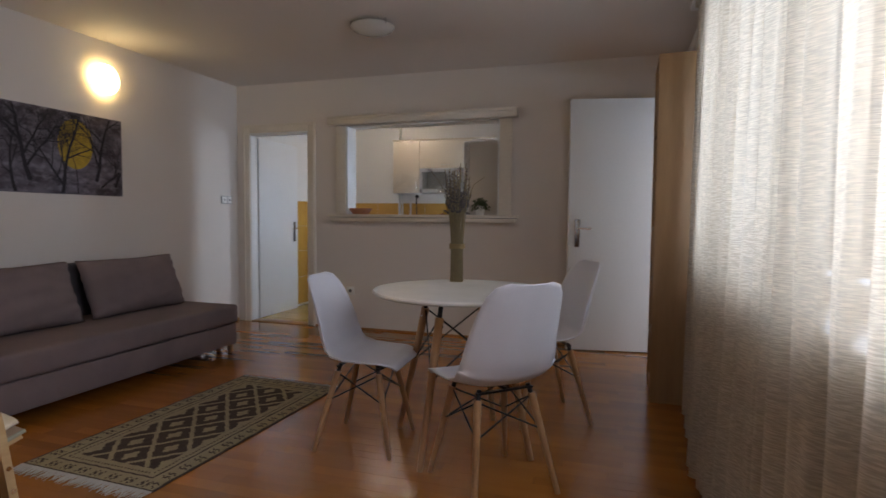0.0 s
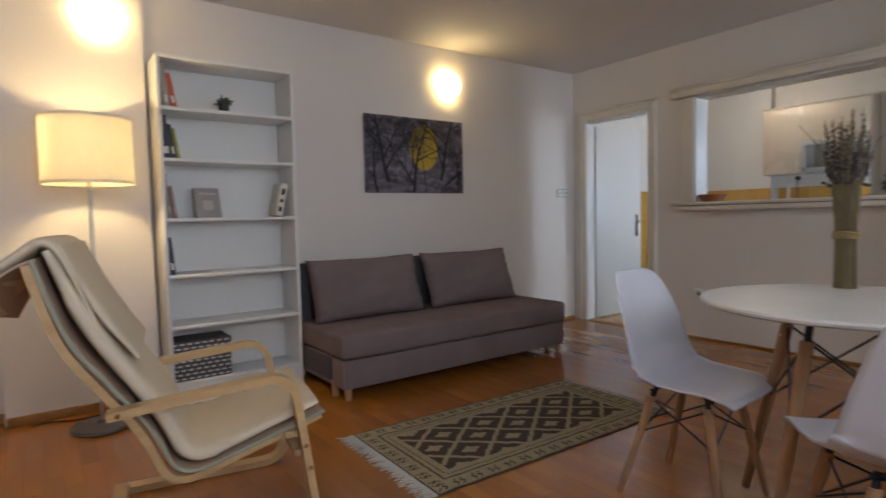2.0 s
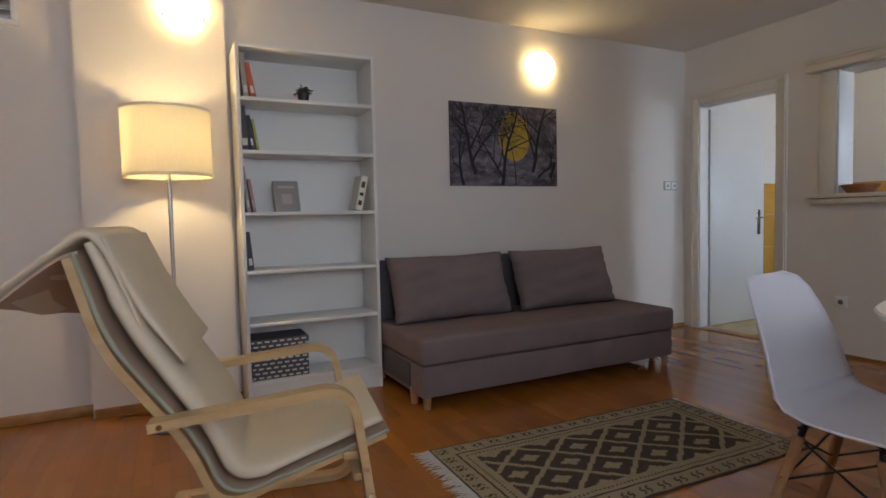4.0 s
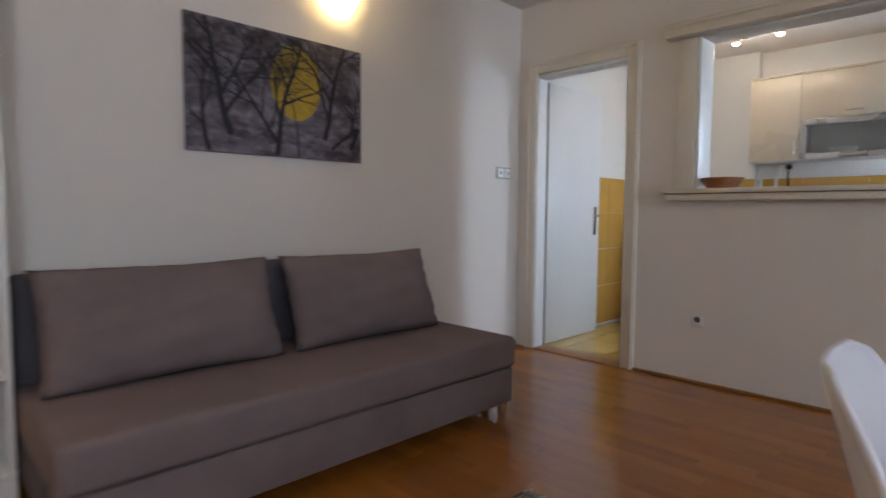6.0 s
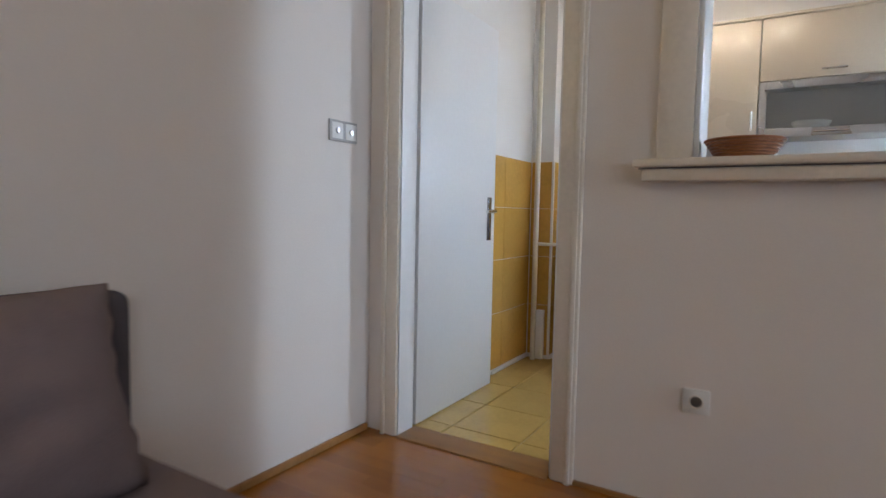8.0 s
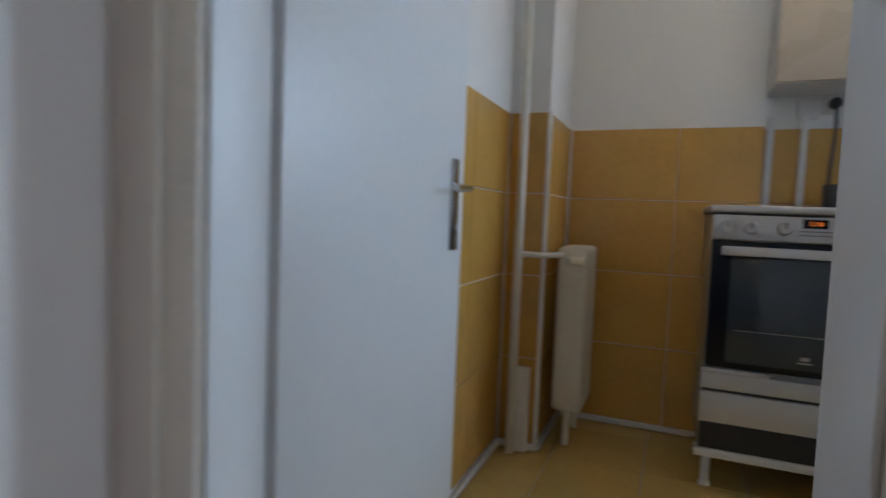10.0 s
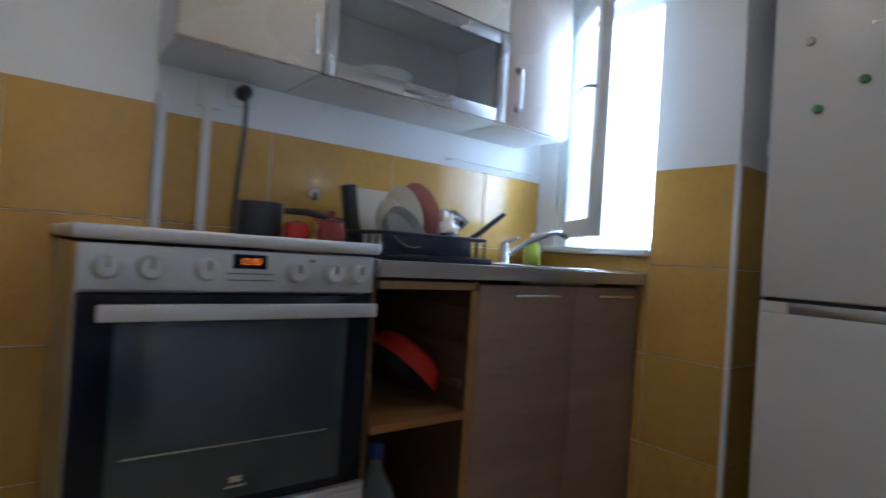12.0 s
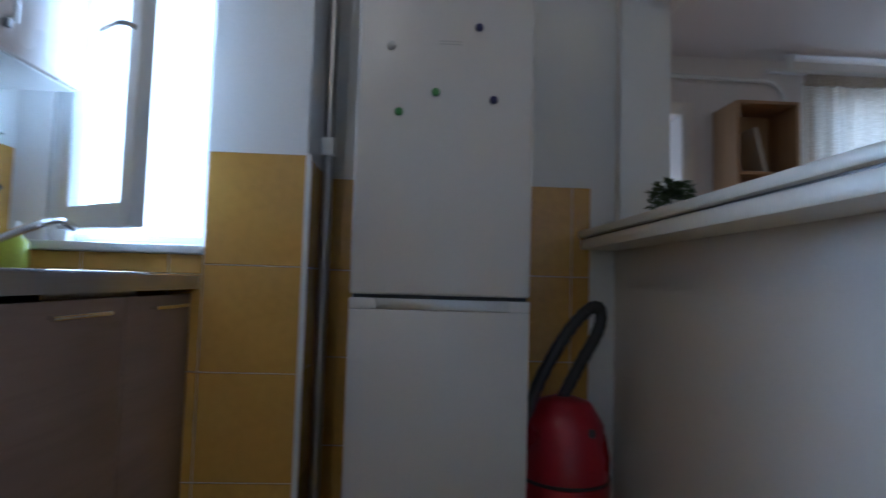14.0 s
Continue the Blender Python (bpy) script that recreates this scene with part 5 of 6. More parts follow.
def wall_cabinets():
    y0, y1, z0, z1 = 1.768, 2.048, 1.440, 2.12
    out = (0, -0.024, 0)
    a = thing("wall_cabinet", "cream gloss wall cabinet with one door", "cabinet", group="wall cabinets")
    part("body", boxes_bm([((1.0163, y0 + 0.02, z0), (1.388, y1, z1))], 0.002), M_CARC, a)
    d = part("door", box_bm((1.018, y0, z0 + 0.003), (1.388, y0 + 0.019, z1), 0.003), M_CREAMG, a)
    bar_handle(d, (1.357, y0, z0 + 0.04), (1.357, y0, z0 + 0.15), out)
    b = thing("wall_cabinet", "wide wall cabinet with a flap and an aluminium glass door", "cabinet", group="wall cabinets")
    for nm, p, q in (("side_panel", (1.393, y0 + 0.022, z0), (1.4104, 2.048, z1)), ("side_panel", (2.0735, y0 + 0.022, z0), (2.09, 2.048, z1)), ("bottom_panel", (1.4104, y0 + 0.022, z0), (2.0735, 2.048, z0 + 0.018)),
                     ("shelf", (1.4104, y0 + 0.03, 1.742), (2.0735, 2.030, 1.76)), ("top_panel", (1.4104, y0 + 0.022, z1 - 0.018), (2.0735, 2.048, z1)), ("back_panel", (1.4104, 2.030, z0 + 0.018), (2.0735, 2.048, 1.742))):
        part(nm, box_bm(p, q, 0.001), M_CARC, b)
    d = part("flap_door", box_bm((1.3923, y0, 1.762), (2.09, y0 + 0.019, z1), 0.003), M_CREAMG, b)
    bar_handle(d, (1.6912, y0, 1.80), (1.8073, y0, 1.80), out)
    g = part("glass_door", box_bm((1.4327, y0, z0 + 0.002), (2.0493, y0 + 0.02, z0 + 0.046), 0.003), M_ALU, b, "aluminium framed glass door")
    part("frame_stile", box_bm((1.3924, y0, z0 + 0.002), (1.4327, y0 + 0.02, 1.757), 0.003), M_ALU, g)
    part("frame_stile", box_bm((2.0493, y0, z0 + 0.002), (2.09, y0 + 0.02, 1.757), 0.003), M_ALU, g)
    part("frame_rail", box_bm((1.4327, y0, 1.713), (2.0493, y0 + 0.02, 1.757), 0.003), M_ALU, g)
    pn = part("pane", box_bm((1.4308, y0 + 0.008, z0 + 0.044), (2.0513, y0 + 0.012, 1.715)), M_FROST, g)
    pn.visible_shadow = False
    bar_handle(g, (1.6718, y0, z0 + 0.022), (1.8267, y0, z0 + 0.022), out)
    c = thing("wall_cabinet", "rose cream gloss wall cabinet beside the window", "cabinet", group="wall cabinets")
    part("body", boxes_bm([((2.097, y0 + 0.02, z0), (2.438, 2.048, z1))], 0.002), M_CARC, c)
    d = part("door", box_bm((2.0944, y0, z0 + 0.003), (2.43, y0 + 0.019, z1), 0.003), M_PINKG, c)
    bar_handle(d, (2.1411, y0, z0 + 0.06), (2.1411, y0, z0 + 0.20), out)
    for z in (z0 + 0.06, z0 + 0.20):
        part("handle_foot", box_bm((2.1332, y0 - 0.012, z - 0.01), (2.1489, y0, z + 0.01), 0.002), M_DARKSTEEL, d)
    cn = single("cornice", box_bm((1.008, y0 - 0.012, z1 + 0.001), (2.436, 2.048, z1 + 0.018), 0.003), M_CREAMG, "thin cream top board over the wall cabinets", "cornice")
    bm_specs = ((1.47, 0.07, 0.045, "stack of patterned saucers"), (1.66, 0.10, 0.075, "white serving bowl"), (1.94, 0.055, 0.035, "small white bowl"), (1.85, 0.04, 0.045, "small grey cup"))
    for x, r, h, lab in bm_specs:
        single("bowl", lathe_bm([(0, 0), (r * 0.5, 0), (r * 0.8, h * 0.45), (r, h), (r * 0.96, h), (r * 0.72, h * 0.45), (0, 0.008)], 28, at=(x, 1.90, z0 + 0.018)), M_CROCK if r > 0.05 else M_STEEL, lab + " in the glass cabinet", "bowl", group="crockery in the glass cabinet")


wall_cabinets()


def base_units():
    yf = 1.475
    u = thing("open_base_cabinet", "open wooden base cabinet missing its door", "cabinet")
    part("side_panel", box_bm((1.425, yf + 0.02, 0.0), (1.44, 2.045, 0.895)), M_DIMWOOD, u)
    part("side_panel", box_bm((1.742, yf + 0.005, 0.0), (1.757, 2.045, 0.895)), M_DIMWOOD, u)
    part("front_edge", box_bm((1.730, yf, 0.0), (1.757, yf + 0.005, 0.87), 0.001), M_TRIM, u)
    part("shelf", box_bm((1.44, yf + 0.005, 0.520), (1.742, 2.045, 0.540), 0.002), M_TRIM, u)
    part("top_rail", box_bm((1.44, yf, 0.872), (1.742, yf + 0.10, 0.892), 0.002), M_OAK, u, "pale top rail")
    # dark back carried down to the floor to paint the shade under the shelf
    part("back_panel", box_bm((1.44, 2.02, 0.0), (1.742, 2.04, 0.89)), M_DIMWOOD, u)
    for z in (0.63, 0.71, 0.80):
        part("batten", box_bm((1.44, 2.005, z), (1.742, 2.02, z + 0.012)), M_DARKSTEEL, u)
    for z in (0.60, 0.70, 0.80):
        part("runner", box_bm((1.730, yf + 0.03, z), (1.742, 1.98, z + 0.02), 0.002), M_DIMWOOD, u)
    s = thing("sink_cabinet", "grey brown wood laminate sink cabinet with two doors", "cabinet")
    part("body", box_bm((1.760, yf + 0.022, 0.11), (2.534, 2.045, 0.70), 0.0), M_UNITD, s)
    for x0, x1, h0, h1 in ((1.760, 2.168, 1.876, 2.066), (2.172, 2.532, 2.268, 2.455)):
        d = part("door", box_bm((x0, yf, 0.135), (x1, yf + 0.019, 0.888), 0.002), M_UNITD, s)
        bar_handle(d, (h0, yf, 0.858), (h1, yf, 0.858), (0, -0.022, 0))
    for x in (1.84, 2.47):
        part("foot", rod_bm((x, yf + 0.08, 0), (x, yf + 0.08, 0.11), 0.02), M_BLACKP, s)
    w = thing("worktop", "grey laminate worktop with a steel edge and sink cut-out", "worktop")
    part("slab", boxes_bm([((1.422, 1.460, 0.902), (2.00, 2.048, 0.940)), ((2.40, 1.460, 0.902), (2.534, 2.048, 0.940)), ((2.00, 1.460, 0.902), (2.40, 1.555, 0.940)), ((2.00, 1.885, 0.902), (2.40, 2.048, 0.940))], 0.0), M_TOP, w)
    part("edge_strip", box_bm((1.422, 1.454, 0.902), (2.534, 1.4595, 0.9405), 0.0), M_STEEL, w)
    k = thing("sink", "stainless steel inset sink", "sink")
    bm = bmesh.new()
    add_box(bm, (1.985, 1.540, 0.9405), (2.415, 1.567, 0.946), 0.002)
    add_box(bm, (1.985, 1.873, 0.9405), (2.415, 1.900, 0.946), 0.002)
    add_box(bm, (1.985, 1.567, 0.9405), (2.012, 1.873, 0.946), 0.002)
    add_box(bm, (2.388, 1.567, 0.9405), (2.415, 1.873, 0.946), 0.002)
    part("rim", bm, M_STEEL, k)
    part("bowl", boxes_bm([((2.012, 1.567, 0.79), (2.388, 1.873, 0.795)), ((2.007, 1.562, 0.79), (2.012, 1.878, 0.942)), ((2.388, 1.562, 0.79), (2.393, 1.878, 0.942)), ((2.012, 1.562, 0.79), (2.388, 1.567, 0.942)), ((2.012, 1.873, 0.79), (2.388, 1.878, 0.942))]), M_STEEL, k)
    part("drain", lathe_bm([(0, 0), (0.03, 0), (0.03, 0.003), (0, 0.002)], 20, at=(2.20, 1.72, 0.7955)), M_DARKSTEEL, k)


base_units()
tp = thing("tap", "chrome kitchen mixer tap", "tap", pose(2.285, 1.93, 0.94))
part("body", lathe_bm([(0, 0), (0.026, 0), (0.026, 0.012), (0.021, 0.02), (0.021, 0.075), (0.016, 0.088), (0, 0.090)], 24), M_CHROME, tp)
part("spout", tube_bm(rounded([(0.0, 0, 0.03), (0.10, -0.04, 0.10), (0.20, -0.10, 0.15), (0.24, -0.12, 0.125)], 0.05, 5), 0.0115), M_CHROME, tp)
part("lever", tube_bm([(0, 0, 0.085), (0.01, -0.02, 0.097), (0.02, -0.06, 0.108)], [0.010, 0.008, 0.006]), M_CHROME, tp)
sp = thing("soap_bottle", "yellow green dish soap bottle", "bottle", pose(2.455, 1.93, 0.94) @ Matrix.Diagonal((1.1, 1.1, 0.8, 1)))
part("body", lathe_bm([(0, 0), (0.032, 0), (0.034, 0.02), (0.032, 0.10), (0.014, 0.13), (0.012, 0.14), (0, 0.14)], 24), surf("green_soap", (0.50, 0.55, 0.08), 0.2, var=0.1), sp)
part("cap", lathe_bm([(0, 0.14), (0.013, 0.14), (0.011, 0.17), (0, 0.172)], 16), M_WHITE, sp)


def dish_rack():
    ob = thing("dish_rack", "dark plastic dish rack on the worktop", "dish rack", pose(1.52, 1.60, 0.94))
    L, D, Hh = 0.36, 0.32, 0.074
    part("tray", box_bm((-0.01, -0.01, 0), (L + 0.03, D + 0.01, 0.02), 0.005), M_NAVY, ob)
    spots = [(L * k / 12, y) for k in range(13) for y in (0, D)] + [(x, D * k / 8) for k in range(1, 8) for x in (0, L)]
    for x, y in spots:
        part("upright_bar", rod_bm((x, y, 0.018), (x, y, Hh), 0.003, seg=6), M_NAVY, ob)
    for y in (0, D):
        part("side_band", box_bm((0, y - 0.004, 0.02), (L * 0.85, y + 0.004, 0.071), 0.003), M_NAVY, ob)
    bm = bmesh.new()
    for a, b in (((0, 0), (L, 0)), ((L, 0), (L, D)), ((L, D), (0, D)), ((0, D), (0, 0))):
        add_rod(bm, (a[0], a[1], Hh), (b[0], b[1], Hh), 0.006, seg=8)
    part("top_rim", bm, M_NAVY, ob)


M_NAVY = surf("navy_plastic", (0.012, 0.016, 0.035), 0.35, var=0.2)
dish_rack()
M_PLATE = surf("glazed_white", (0.66, 0.62, 0.54), 0.15, var=0.04)
M_PINK = surf("glazed_pink", (0.50, 0.20, 0.18), 0.2, var=0.06)
for x, r, mt, lab in ((1.66, 0.100, M_PLATE, "white glazed plate standing in the dish rack"), (1.715, 0.108, M_PINK, "dusty pink plate standing in the dish rack"), (1.62, 0.078, M_PLATE, "white glazed plate standing in the dish rack")):
    single("plate", lathe_bm([(0, 0), (r * 0.55, 0), (r * 0.66, 0.006), (r, 0.018), (r, 0.022), (r * 0.66, 0.011), (0, 0.005)], 40), mt, lab, "plate", pose(x, 1.76, 0.962 + r, 0, 78, 2), "plates in the rack")
single("glass_bowl", lathe_bm([(0, 0), (0.04, 0), (0.063, 0.04), (0.068, 0.07), (0.065, 0.07), (0.060, 0.04), (0, 0.006)], 28), clear("clear_bowl", (0.85, 0.88, 0.88), 0.05, 0.55), "clear glass bowl upside in the dish rack", "bowl", pose(1.59, 1.68, 1.0, 60, 0, 10))
single("cutting_board", box_bm((-0.15, -0.006, 0), (0.15, 0.006, 0.20), 0.006), M_PLATE, "white plastic cutting board behind the plates", "cutting board", pose(1.715, 1.885, 0.962, -8, 0, 0))
single("knife_block", box_bm((-0.02, -0.02, 0), (0.02, 0.02, 0.20), 0.008), M_BLACKP, "black handled utensil standing in the rack", "utensil", pose(1.575, 1.86, 0.962, 0, -10, 0))
single("pan_handle", tube_bm([(0, 0, 0.0), (0.06, -0.04, 0.05), (0.13, -0.08, 0.12)], [0.012, 0.009, 0.007]), M_BLACKP, "black pan handle sticking out of the rack", "pan", pose(1.885, 1.74, 0.99))
for x, c in ((1.83, M_STEEL), (1.865, M_CHROME)):
    single("cup", lathe_bm([(0, 0), (0.03, 0), (0.036, 0.08), (0.034, 0.08), (0.028, 0.005), (0, 0.005)], 20), c, "steel cup drying in the rack", "cup", pose(x, 1.78, 1.03, 35, 20, 0), "cups in the rack")
single("serving_spoon", tube_bm([(0, 0, 0), (0.01, 0, 0.08), (0.02, 0.01, 0.15)], [0.016, 0.006, 0.005]), wood("spoon_wood", (0.36, 0.2, 0.08), (0.24, 0.12, 0.05)), "wooden spoon drying in the rack", "spoon", pose(1.78, 1.68, 0.965, 0, 40, 20))

bm = bmesh.new()
bmesh.ops.create_icosphere(bm, subdivisions=3, radius=0.05)
rnd = random.Random(12)
for v in bm.verts:
    v.co = Vector((v.co.x, v.co.y * 0.8, v.co.z * 1.35)) * (0.82 + 0.36 * rnd.random())
single("foil_bundle", bm, M_CHROME, "crumpled silver foil bundle lying in the dish rack", "foil", pose(1.80, 1.71, 1.03), smooth=5)

pn = thing("red_frying_pan", "red frying pan with a black inside leaning in the open cabinet", "frying pan", Matrix.Translation((1.685, 1.66, 0.676)) @ Matrix(((0.614, -0.437, -0.657, 0), (-0.526, -0.847, 0.072, 0), (-0.589, 0.302, -0.750, 0), (0, 0, 0, 1))))
part("body", lathe_bm([(0, 0), (0.095, 0), (0.112, 0.014), (0.125, 0.062), (0.122, 0.062), (0.109, 0.016), (0, 0.006)], 40), M_RED, pn)
part("lining", lathe_bm([(0, 0.0075), (0.107, 0.0175), (0.120, 0.060)], 40), M_BLACKP, pn, "black non-stick lining")
part("handle", tube_bm([(-0.118, 0, 0.052), (-0.145, 0.015, 0.030), (-0.205, 0.05, -0.018)], [0.012, 0.014, 0.011]), M_RED, pn)
bt = thing("water_bottle", "large clear water bottle with a blue cap", "bottle", pose(1.55, 1.62, 0.0))
bm = bmesh.new()
add_lathe(bm, [(0, 0), (0.06, 0), (0.068, 0.01)] + [(0.068 - 0.003 * (k % 2), 0.02 + 0.018 * k) for k in range(14)] + [(0.066, 0.28), (0.05, 0.33), (0.022, 0.375), (0.018, 0.40), (0.018, 0.41)], 28)
part("body", bm, clear("bottle_plastic", (0.80, 0.86, 0.90), 0.08, 0.6), bt)
part("cap", lathe_bm([(0, 0.405), (0.022, 0.405), (0.022, 0.43), (0.018, 0.445), (0, 0.445)], 20), surf("blue_cap", (0.02, 0.06, 0.32), 0.3), bt)
part("label_band", lathe_bm([(0.0685, 0.16), (0.0695, 0.16), (0.0695, 0.24), (0.0685, 0.24)], 28), surf("pale_label", (0.40, 0.50, 0.58), 0.5), bt)
single("dust_cloth", box_bm((-0.08, -0.05, 0), (0.08, 0.05, 0.045), 0.02, 3), M_DKRED, "dark red cloth lying under the sink cabinet", "cloth", pose(1.68, 1.64, 0, 0, 0, 15))

# fixtures on the kitchen wall
sk = thing("wall_socket", "white cooker socket with a black plug and cable", "socket", pose(1.21, 2.05, 1.375))
part("plate", box_bm((-0.075, -0.014, -0.03), (0.0, 0, 0.05), 0.004), M_WHITE, sk)
part("plate", box_bm((0.012, -0.014, -0.01), (0.092, 0, 0.07), 0.004), M_WHITE, sk)
part("plug", lathe_bm([(0, 0), (0.022, 0), (0.022, 0.03), (0.012, 0.045), (0, 0.045)], 18, m=pose(0.052, -0.014, 0.03, 90, 0, 0)), M_BLACKP, sk)
part("cord", tube_bm(rounded([(0.052, -0.05, 0.03), (0.055, -0.05, -0.08), (0.05, -0.02, -0.28), (0.05, -0.02, -0.6)], 0.04, 5), 0.0065), M_BLACKP, sk)
for x in (1.046, 1.166):
    c_ = single("cable_duct", box_bm((x - 0.012, 2.027, 0.0), (x + 0.012, 2.042, 1.36), 0.003), M_WHITE, "white cable duct running down the tiled wall", "cable duct")
vv = thing("water_valve", "chrome stop valve on the tiled wall", "valve", pose(1.495, 2.042, 1.13))
part("stem", rod_bm((0, 0, 0), (0, -0.04, 0), 0.012), M_CHROME, vv)
part("handle", lathe_bm([(0, 0), (0.022, 0), (0.02, 0.015), (0, 0.018)], 16, m=pose(0, -0.04, 0, 90, 0, 0)), M_CHROME, vv)
rl = thing("utensil_rail", "thin white wire rail on the wall under the cabinets", "rail")
part("wire", tube_bm(rounded([(2.06, 2.049, 1.336), (2.06, 2.02, 1.336), (2.52, 2.02, 1.336), (2.52, 2.049, 1.336)], 0.02, 4), 0.0045), M_WHITE, rl)

# pipes and kitchen radiator
pp = thing("riser_pipes", "white painted heating riser with a radiator branch", "pipe")
part("riser", rod_bm((0.165, 1.435, 0.0), (0.165, 1.435, 2.41), 0.017), M_RAD, pp)
part("branch", tube_bm(rounded([(0.165, 1.435, 0.773), (0.25, 1.45, 0.770), (0.31, 1.56, 0.770)], 0.03, 4), 0.011), M_RAD, pp)
part("sleeve", box_bm((0.172, 1.455, 0.0), (0.222, 1.49, 0.33), 0.004), M_KWALL, pp)
radiator("kitchen_radiator", "cream enamelled narrow column radiator against the pilaster", pose(0.405, 1.59, 0, 0, 0, 90), 0.26, 0.66, 5, 0.12)


def fridge():
    x0, x1, y0, y1 = 2.348, 2.905, 0.512, 0.994
    ob = thing("fridge_freezer", "tall white fridge freezer with round magnets", "fridge")
    part("body", box_bm((x0 + 0.06, y0, 0.03), (x1, y1, 1.918), 0.004), M_FRIDGE, ob)
    part("plinth", box_bm((x0 + 0.08, y0 + 0.01, 0.0), (x1 - 0.02, y1 - 0.01, 0.03)), M_BLACKP, ob)
    up = part("fridge_door", box_bm((x0, y0, 0.906), (x0 + 0.056, y1, 1.918), 0.008, 3), M_FRIDGE, ob)
    lo = part("freezer_door", boxes_bm([((x0, y0, 0.05), (x0 + 0.056, y1, 0.866)), ((x0, y0, 0.866), (x0 + 0.056, y0 + 0.055, 0.896)), ((x0, y1 - 0.07, 0.866), (x0 + 0.056, y1, 0.896)), ((x0 + 0.02, y0 + 0.055, 0.866), (x0 + 0.056, y1 - 0.07, 0.896))], 0.003), M_FRIDGE, ob)
    part("grip_recess", box_bm((x0 + 0.004, y0 + 0.055, 0.866), (x0 + 0.02, y1 - 0.07, 0.896), 0.003), M_STEEL, lo, "grey recessed grip")
    part("door_seal", box_bm((x0 + 0.012, y0 + 0.008, 0.896), (x0 + 0.056, y1 - 0.008, 0.906)), M_BLACKP, ob)
    part("logo_bar", boxes_bm([((x0 - 0.001, 0.715, 1.590 + k * 0.008), (x0 + 0.001, 0.775, 1.5935 + k * 0.008)) for k in range(2)]), M_STEEL, up)
    for y, z, c in ((0.782, 1.456, (0.06, 0.22, 0.05)), (0.880, 1.398, (0.06, 0.22, 0.05)), (0.624, 1.441, (0.02, 0.02, 0.10)), (0.668, 1.641, (0.02, 0.02, 0.10)), (0.905, 1.580, (0.5, 0.5, 0.5))):
        single("magnet", lathe_bm([(0, 0), (0.011, 0), (0.011, 0.006), (0.008, 0.009), (0, 0.009)], 16, m=pose(x0 - 0.001, y, z, 0, -90, 0)), surf("magnet_plastic", c, 0.4), "small round coloured magnet on the fridge door", "magnet", group="fridge magnets")


M_FRIDGE = surf("fridge_enamel", (0.60, 0.575, 0.56), 0.35, var=0.04, fine=220, bump=0.06)
fridge()
cd = thing("wall_conduit", "grey pipe and small white box beside the fridge", "pipe")
part("pipe", rod_bm((2.76, 1.130, 0.0), (2.76, 1.130, 2.41), 0.018), M_STEEL, cd)
part("junction_box", box_bm((2.735, 1.105, 1.36), (2.775, 1.155, 1.42), 0.005), M_WHITE, cd)


def vacuum():
    ob = thing("vacuum_cleaner", "red tub vacuum cleaner with a black hose", "vacuum cleaner", pose(2.53, 0.365, 0))
    part("tank", lathe_bm([(0, 0.06), (0.12, 0.06), (0.135, 0.09), (0.135, 0.38), (0.13, 0.385), (0, 0.385)], 36), M_RED2, ob)
    part("head", lathe_bm([(0.133, 0.39), (0.134, 0.45), (0.115, 0.54), (0.075, 0.60), (0.03, 0.615), (0, 0.615)], 36), M_RED2, ob)
    part("seam", lathe_bm([(0.13, 0.383), (0.1365, 0.383), (0.1365, 0.392), (0.13, 0.392)], 36), M_BLACKP, ob)
    part("switch", lathe_bm([(0, 0), (0.014, 0), (0.012, 0.01), (0, 0.01)], 16, m=pose(-0.10, -0.05, 0.53, 0, -70, 0)), M_BLACKP, ob)
    for k in range(4):
        a = 0.8 + k * math.pi / 2
        part("caster", lathe_bm([(0, 0), (0.028, 0.004), (0.034, 0.03), (0.025, 0.06), (0, 0.065)], 16, at=(0.13 * math.cos(a), 0.13 * math.sin(a), 0)), M_BLACKP, ob)
    bm = bmesh.new()
    path = rounded([(-0.02, 0.13, 0.0), (-0.03, 0.135, 0.30), (0.0, 0.10, 0.62), (0.0, -0.02, 0.83), (0.0, -0.10, 0.90), (0.0, -0.115, 0.83), (0.0, -0.04, 0.70), (0.0, 0.02, 0.58)], 0.09, 9)
    pts = [Vector(p) for p in path]
    add_tube(bm, pts, [0.0175 + 0.002 * (i % 2) for i in range(len(pts))], 12)
    part("hose", bm, M_BLACKP, ob, "black corrugated hose")
    part("hose_port", rod_bm((-0.12, 0.0, 0.22), (-0.165, 0.0, 0.22), 0.03), M_BLACKP, ob)


M_RED2 = surf("red_plastic", (0.30, 0.009, 0.020), 0.3, var=0.15)
vacuum()

sl = thing("ceiling_spotlight", "curved chrome ceiling spotlight with a lit bulb", "ceiling light", pose(1.16, 1.32, 2.41))
part("mount", lathe_bm([(0, 0), (0.05, 0), (0.05, -0.02), (0, -0.02)], 24), M_CHROME, sl)
part("arm", tube_bm([(-0.13 + 0.02 * k, 0.05 * math.sin(k * 0.5), -0.035) for k in range(17)], 0.007), M_CHROME, sl)
for x, y in SPOTS:
    part("spot_cup", lathe_bm([(0.012, 0), (0.032, -0.045), (0.030, -0.045), (0.010, 0)], 20, at=(x, y, -0.03)), M_CHROME, sl)
    part("bulb", lathe_bm([(0, -0.03), (0.027, -0.042), (0.020, -0.055), (0, -0.06)], 20, at=(x, y, -0.03)), M_BULB2, sl, "lit warm bulb")


for ob in set(bpy.data.objects) - living_objects:
    if ob.parent is None:
        ob.matrix_world = KITCHEN @ ob.matrix_world


# ---- pieces of floors and walls ----
tile_cache = {}


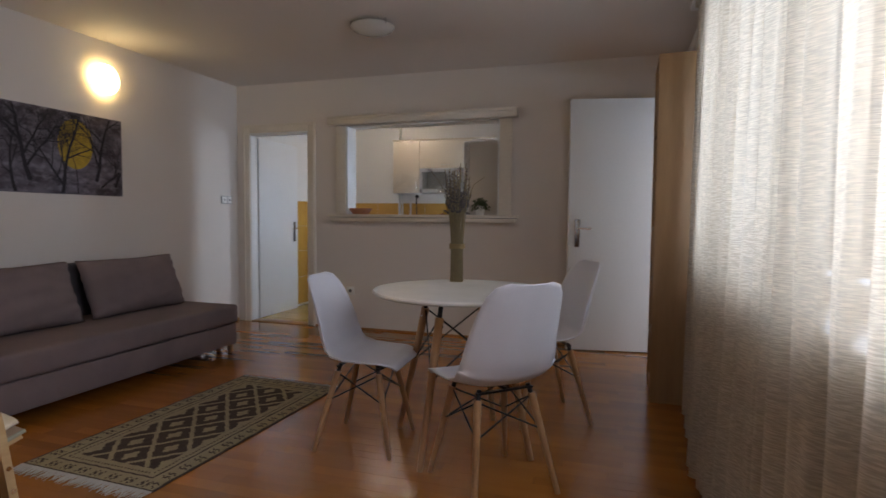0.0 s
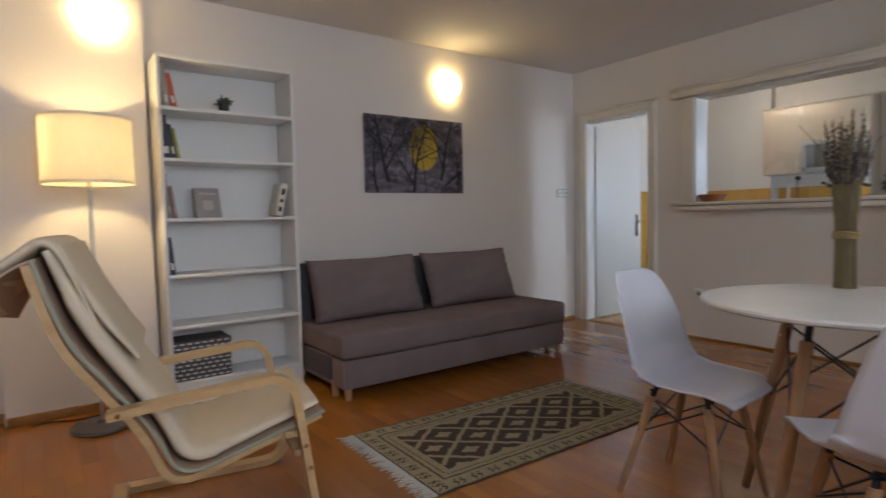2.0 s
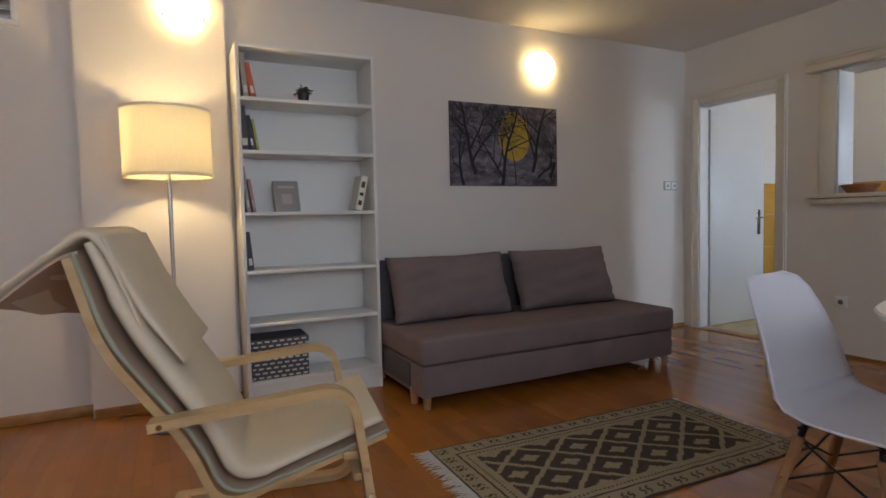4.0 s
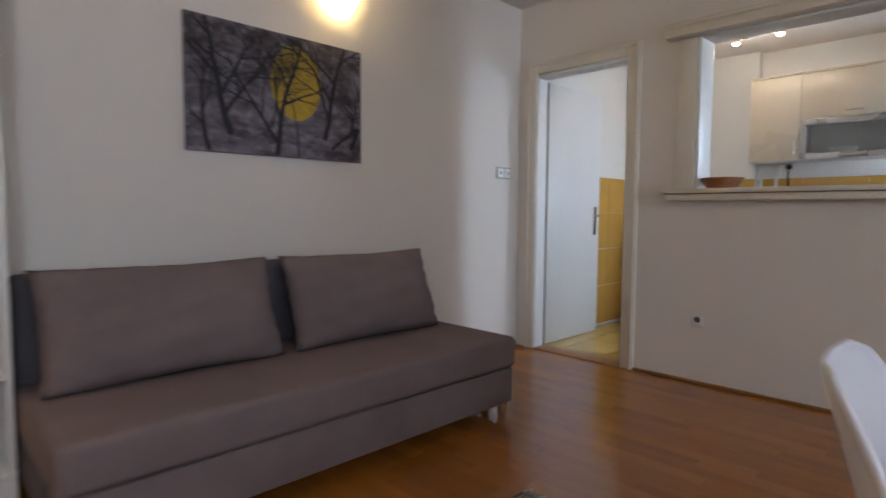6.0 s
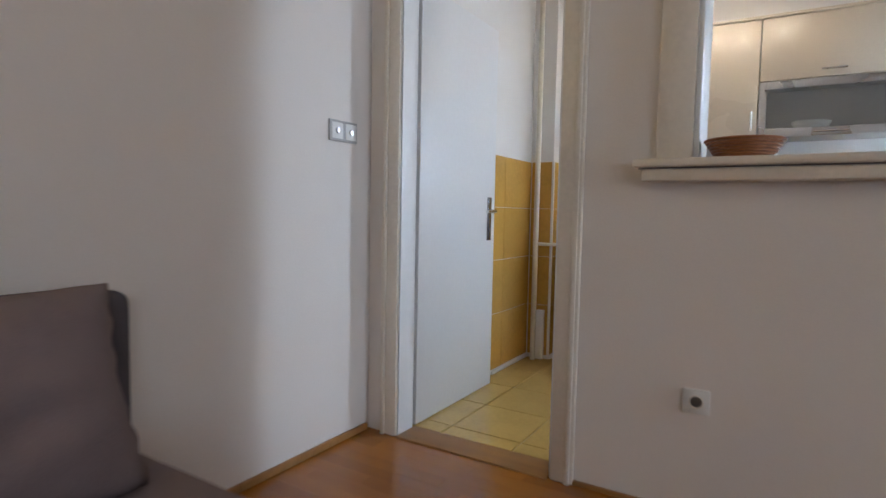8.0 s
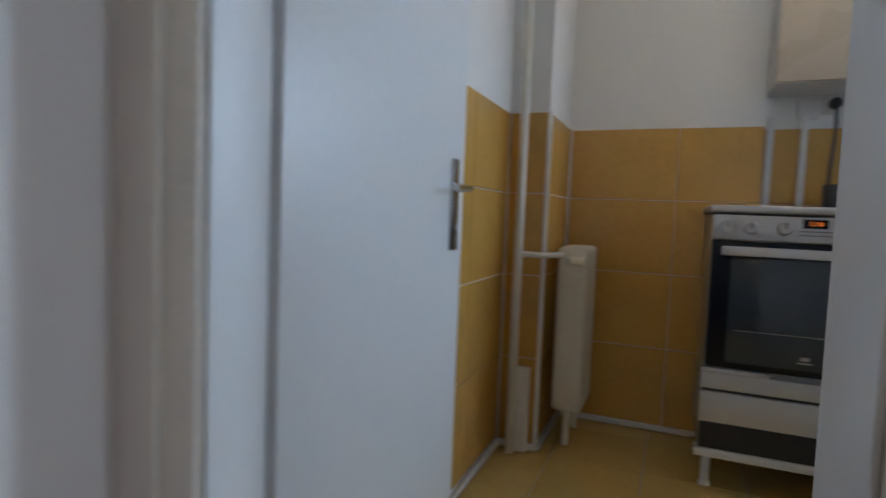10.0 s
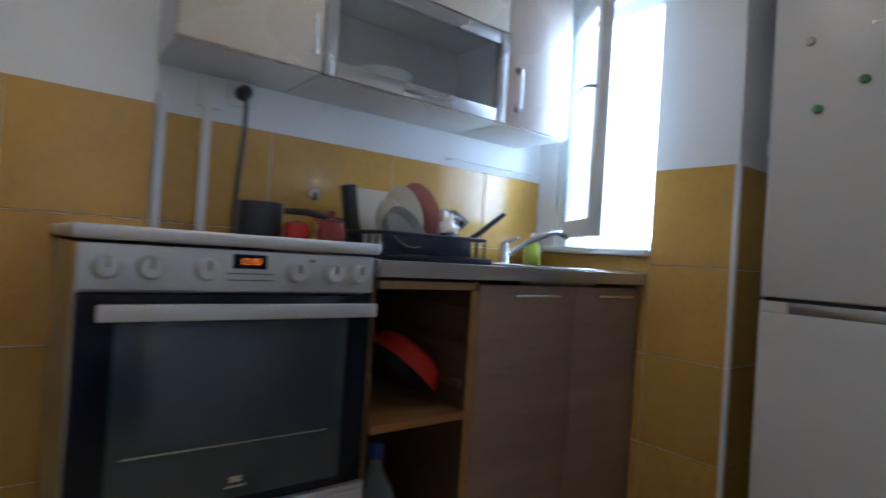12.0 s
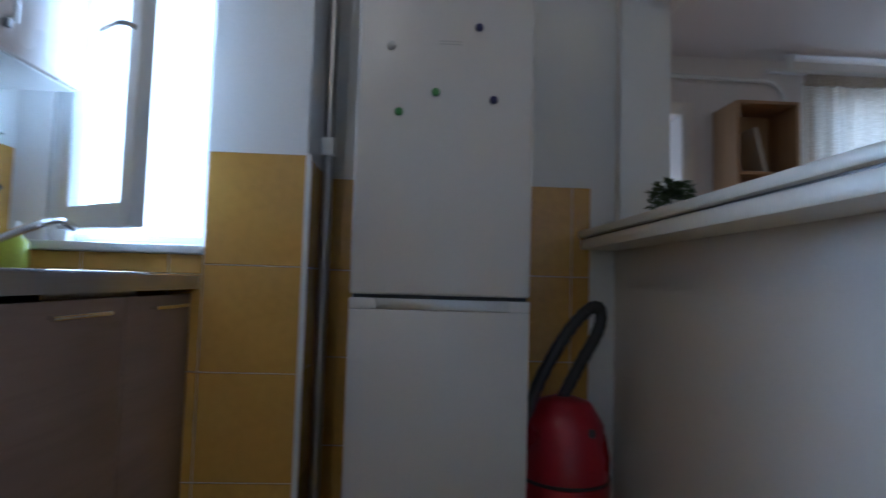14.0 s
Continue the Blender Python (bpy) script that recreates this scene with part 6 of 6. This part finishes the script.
def piece(name, size, material, parent, m, r=0.002):
    key = (name, round(size[0], 3), round(size[1], 3), round(size[2], 3))
    if key not in tile_cache:
        bm = bmesh.new()
        bmesh.ops.create_cube(bm, size=1)
        for v in bm.verts:
            s = 1 if v.co.z < 0 else 1 - 2 * r / max(size[0], 1e-6)
            t = 1 if v.co.z < 0 else 1 - 2 * r / max(size[1], 1e-6)
            v.co = Vector((v.co.x * size[0] * s, v.co.y * size[1] * t, (v.co.z + 0.5) * size[2]))
        tile_cache[key] = mesh_of(name, bm, material, 0)
    ob = new(name, tile_cache[key])
    ob.parent = parent
    ob.matrix_local = m
    return ob


rt = random.Random(9)
T, J = 0.34, 0.004
for i in range(-1, 9):
    for j in range(-1, 7):
        xa, xb = max(0.31 + i * T, 0.088), min(0.31 + (i + 1) * T, 2.92)
        ya, yb = max(0.135 + j * T, 0.033), min(0.135 + (j + 1) * T, 2.05)
        if xb - xa > 0.03 and yb - ya > 0.03:
            piece("floor_tile", (xb - xa - J, yb - ya - J, 0.005), M_FTILE, kfloor, pose((xa + xb) / 2, (ya + yb) / 2, -0.009 + rt.uniform(0, 0.0006)))

ZR = (0.02, 0.36, 0.686, 1.004, 1.312)


def tile_wall(name, origin, direction, length, rows, widths, first=0.0):
    """Tiles on a wall: origin at its foot, direction along it, the face to the left of the way."""
    holder = bpy.data.objects[name]
    d = Vector((*direction, 0))
    rz = math.degrees(math.atan2(d.y, d.x))
    for za, zb in zip(rows, rows[1:]):
        s = -first
        while s < length:
            a, b = max(s, 0), min(s + widths, length)
            if b - a > 0.02:
                p = Vector(origin) + d * ((a + b) / 2)
                piece("wall_tile", (b - a - 0.002, zb - za - 0.002, 0.003), M_TILE, holder, pose(p.x, p.y, (za + zb) / 2, 0, 0, rz) @ pose(0, 0, 0, 90, 0, 0) @ pose(0, 0, rt.uniform(0, 0.0006)), 0.0012)
            s += widths


ZE = (0.02, 0.345, 0.66, 0.975, 1.312)
tile_wall("kitchen_wall_west", (0.088, 0.93, 0), (0, 1), 0.575, ZR, 0.45, 0.28)
tile_wall("kitchen_wall_west", (0.096, 1.505, 0), (1, 0), 0.149, ZR, 0.45)
tile_wall("kitchen_wall_west", (0.245, 1.505, 0), (0, 1), 0.45, ZR, 0.45, 0.2)
tile_wall("kitchen_wall_north", (0.253, 1.965, 0), (1, 0), 0.765, ZR, 0.45, 0.0)
tile_wall("kitchen_wall_north", (1.018, 2.05, 0), (1, 0), 1.58, (0.70, 1.004, 1.312), 0.45, 0.1)
tile_wall("kitchen_wall_east", (2.538, 1.446, 0), (0, -1), 0.291, ZE, 0.291)
tile_wall("kitchen_wall_east", (2.538, 1.155, 0), (1, 0), 0.37, ZE, 0.37)
tile_wall("kitchen_wall_east", (2.92, 1.14, 0), (0, -1), 0.97, ZE, 0.45)
tile_wall("window_breast", (2.538, 2.045, 0), (0, -1), 0.599, (0.02, 0.345, 0.66, 0.945, 1.003), 0.25)

# strip parquet: strips along x; those of the middle of the room are pieces of their own
floor_ob = bpy.data.objects["floor"]
SW, SL = 0.0695, 0.44
row = 0
y = -6.2
count = 0
verts, faces = [], []
while y < 0.0:
    yb = min(y + SW, 0.0)
    x = -0.2 - ((row * 0.173) % SL)
    while x < 4.7:
        L = SL * rt.uniform(0.85, 1.1)
        a, b = max(x, 0.0), min(x + L, 4.62)
        if b - a > 0.02:
            h = rt.uniform(-0.0002, 0.0)
            near = -3.3 < y < -0.3 and 0.7 < (a + b) / 2 < 4.2
            if near and count < 300:
                count += 1
                piece("parquet_strip", (max(b - a - 0.0002, 0.02), yb - y - 0.0002, 0.012), M_STRIPP, floor_ob, pose((a + b) / 2, (y + yb) / 2, -0.012 + h), 0.0002)
            else:
                n0 = len(verts)
                g = 0.0001
                for zz, q in ((-0.012, 0), (h, 0.0002)):
                    verts += [(a + g + q, y + g + q, zz), (b - g - q, y + g + q, zz), (b - g - q, yb - g - q, zz), (a + g + q, yb - g - q, zz)]
                faces += [(n0 + 4, n0 + 5, n0 + 6, n0 + 7), (n0, n0 + 1, n0 + 5, n0 + 4), (n0 + 1, n0 + 2, n0 + 6, n0 + 5), (n0 + 2, n0 + 3, n0 + 7, n0 + 6), (n0 + 3, n0, n0 + 4, n0 + 7)]
        x += L
    y += SW
    row += 1
me = bpy.data.meshes.new("parquet_rest")
me.from_pydata(verts, [], faces)
me.materials.append(M_STRIPJ)
ro = new("parquet_rest", me)
ro.parent = floor_ob
tagged(ro, "remaining warm brown parquet strips", kind="stuff")
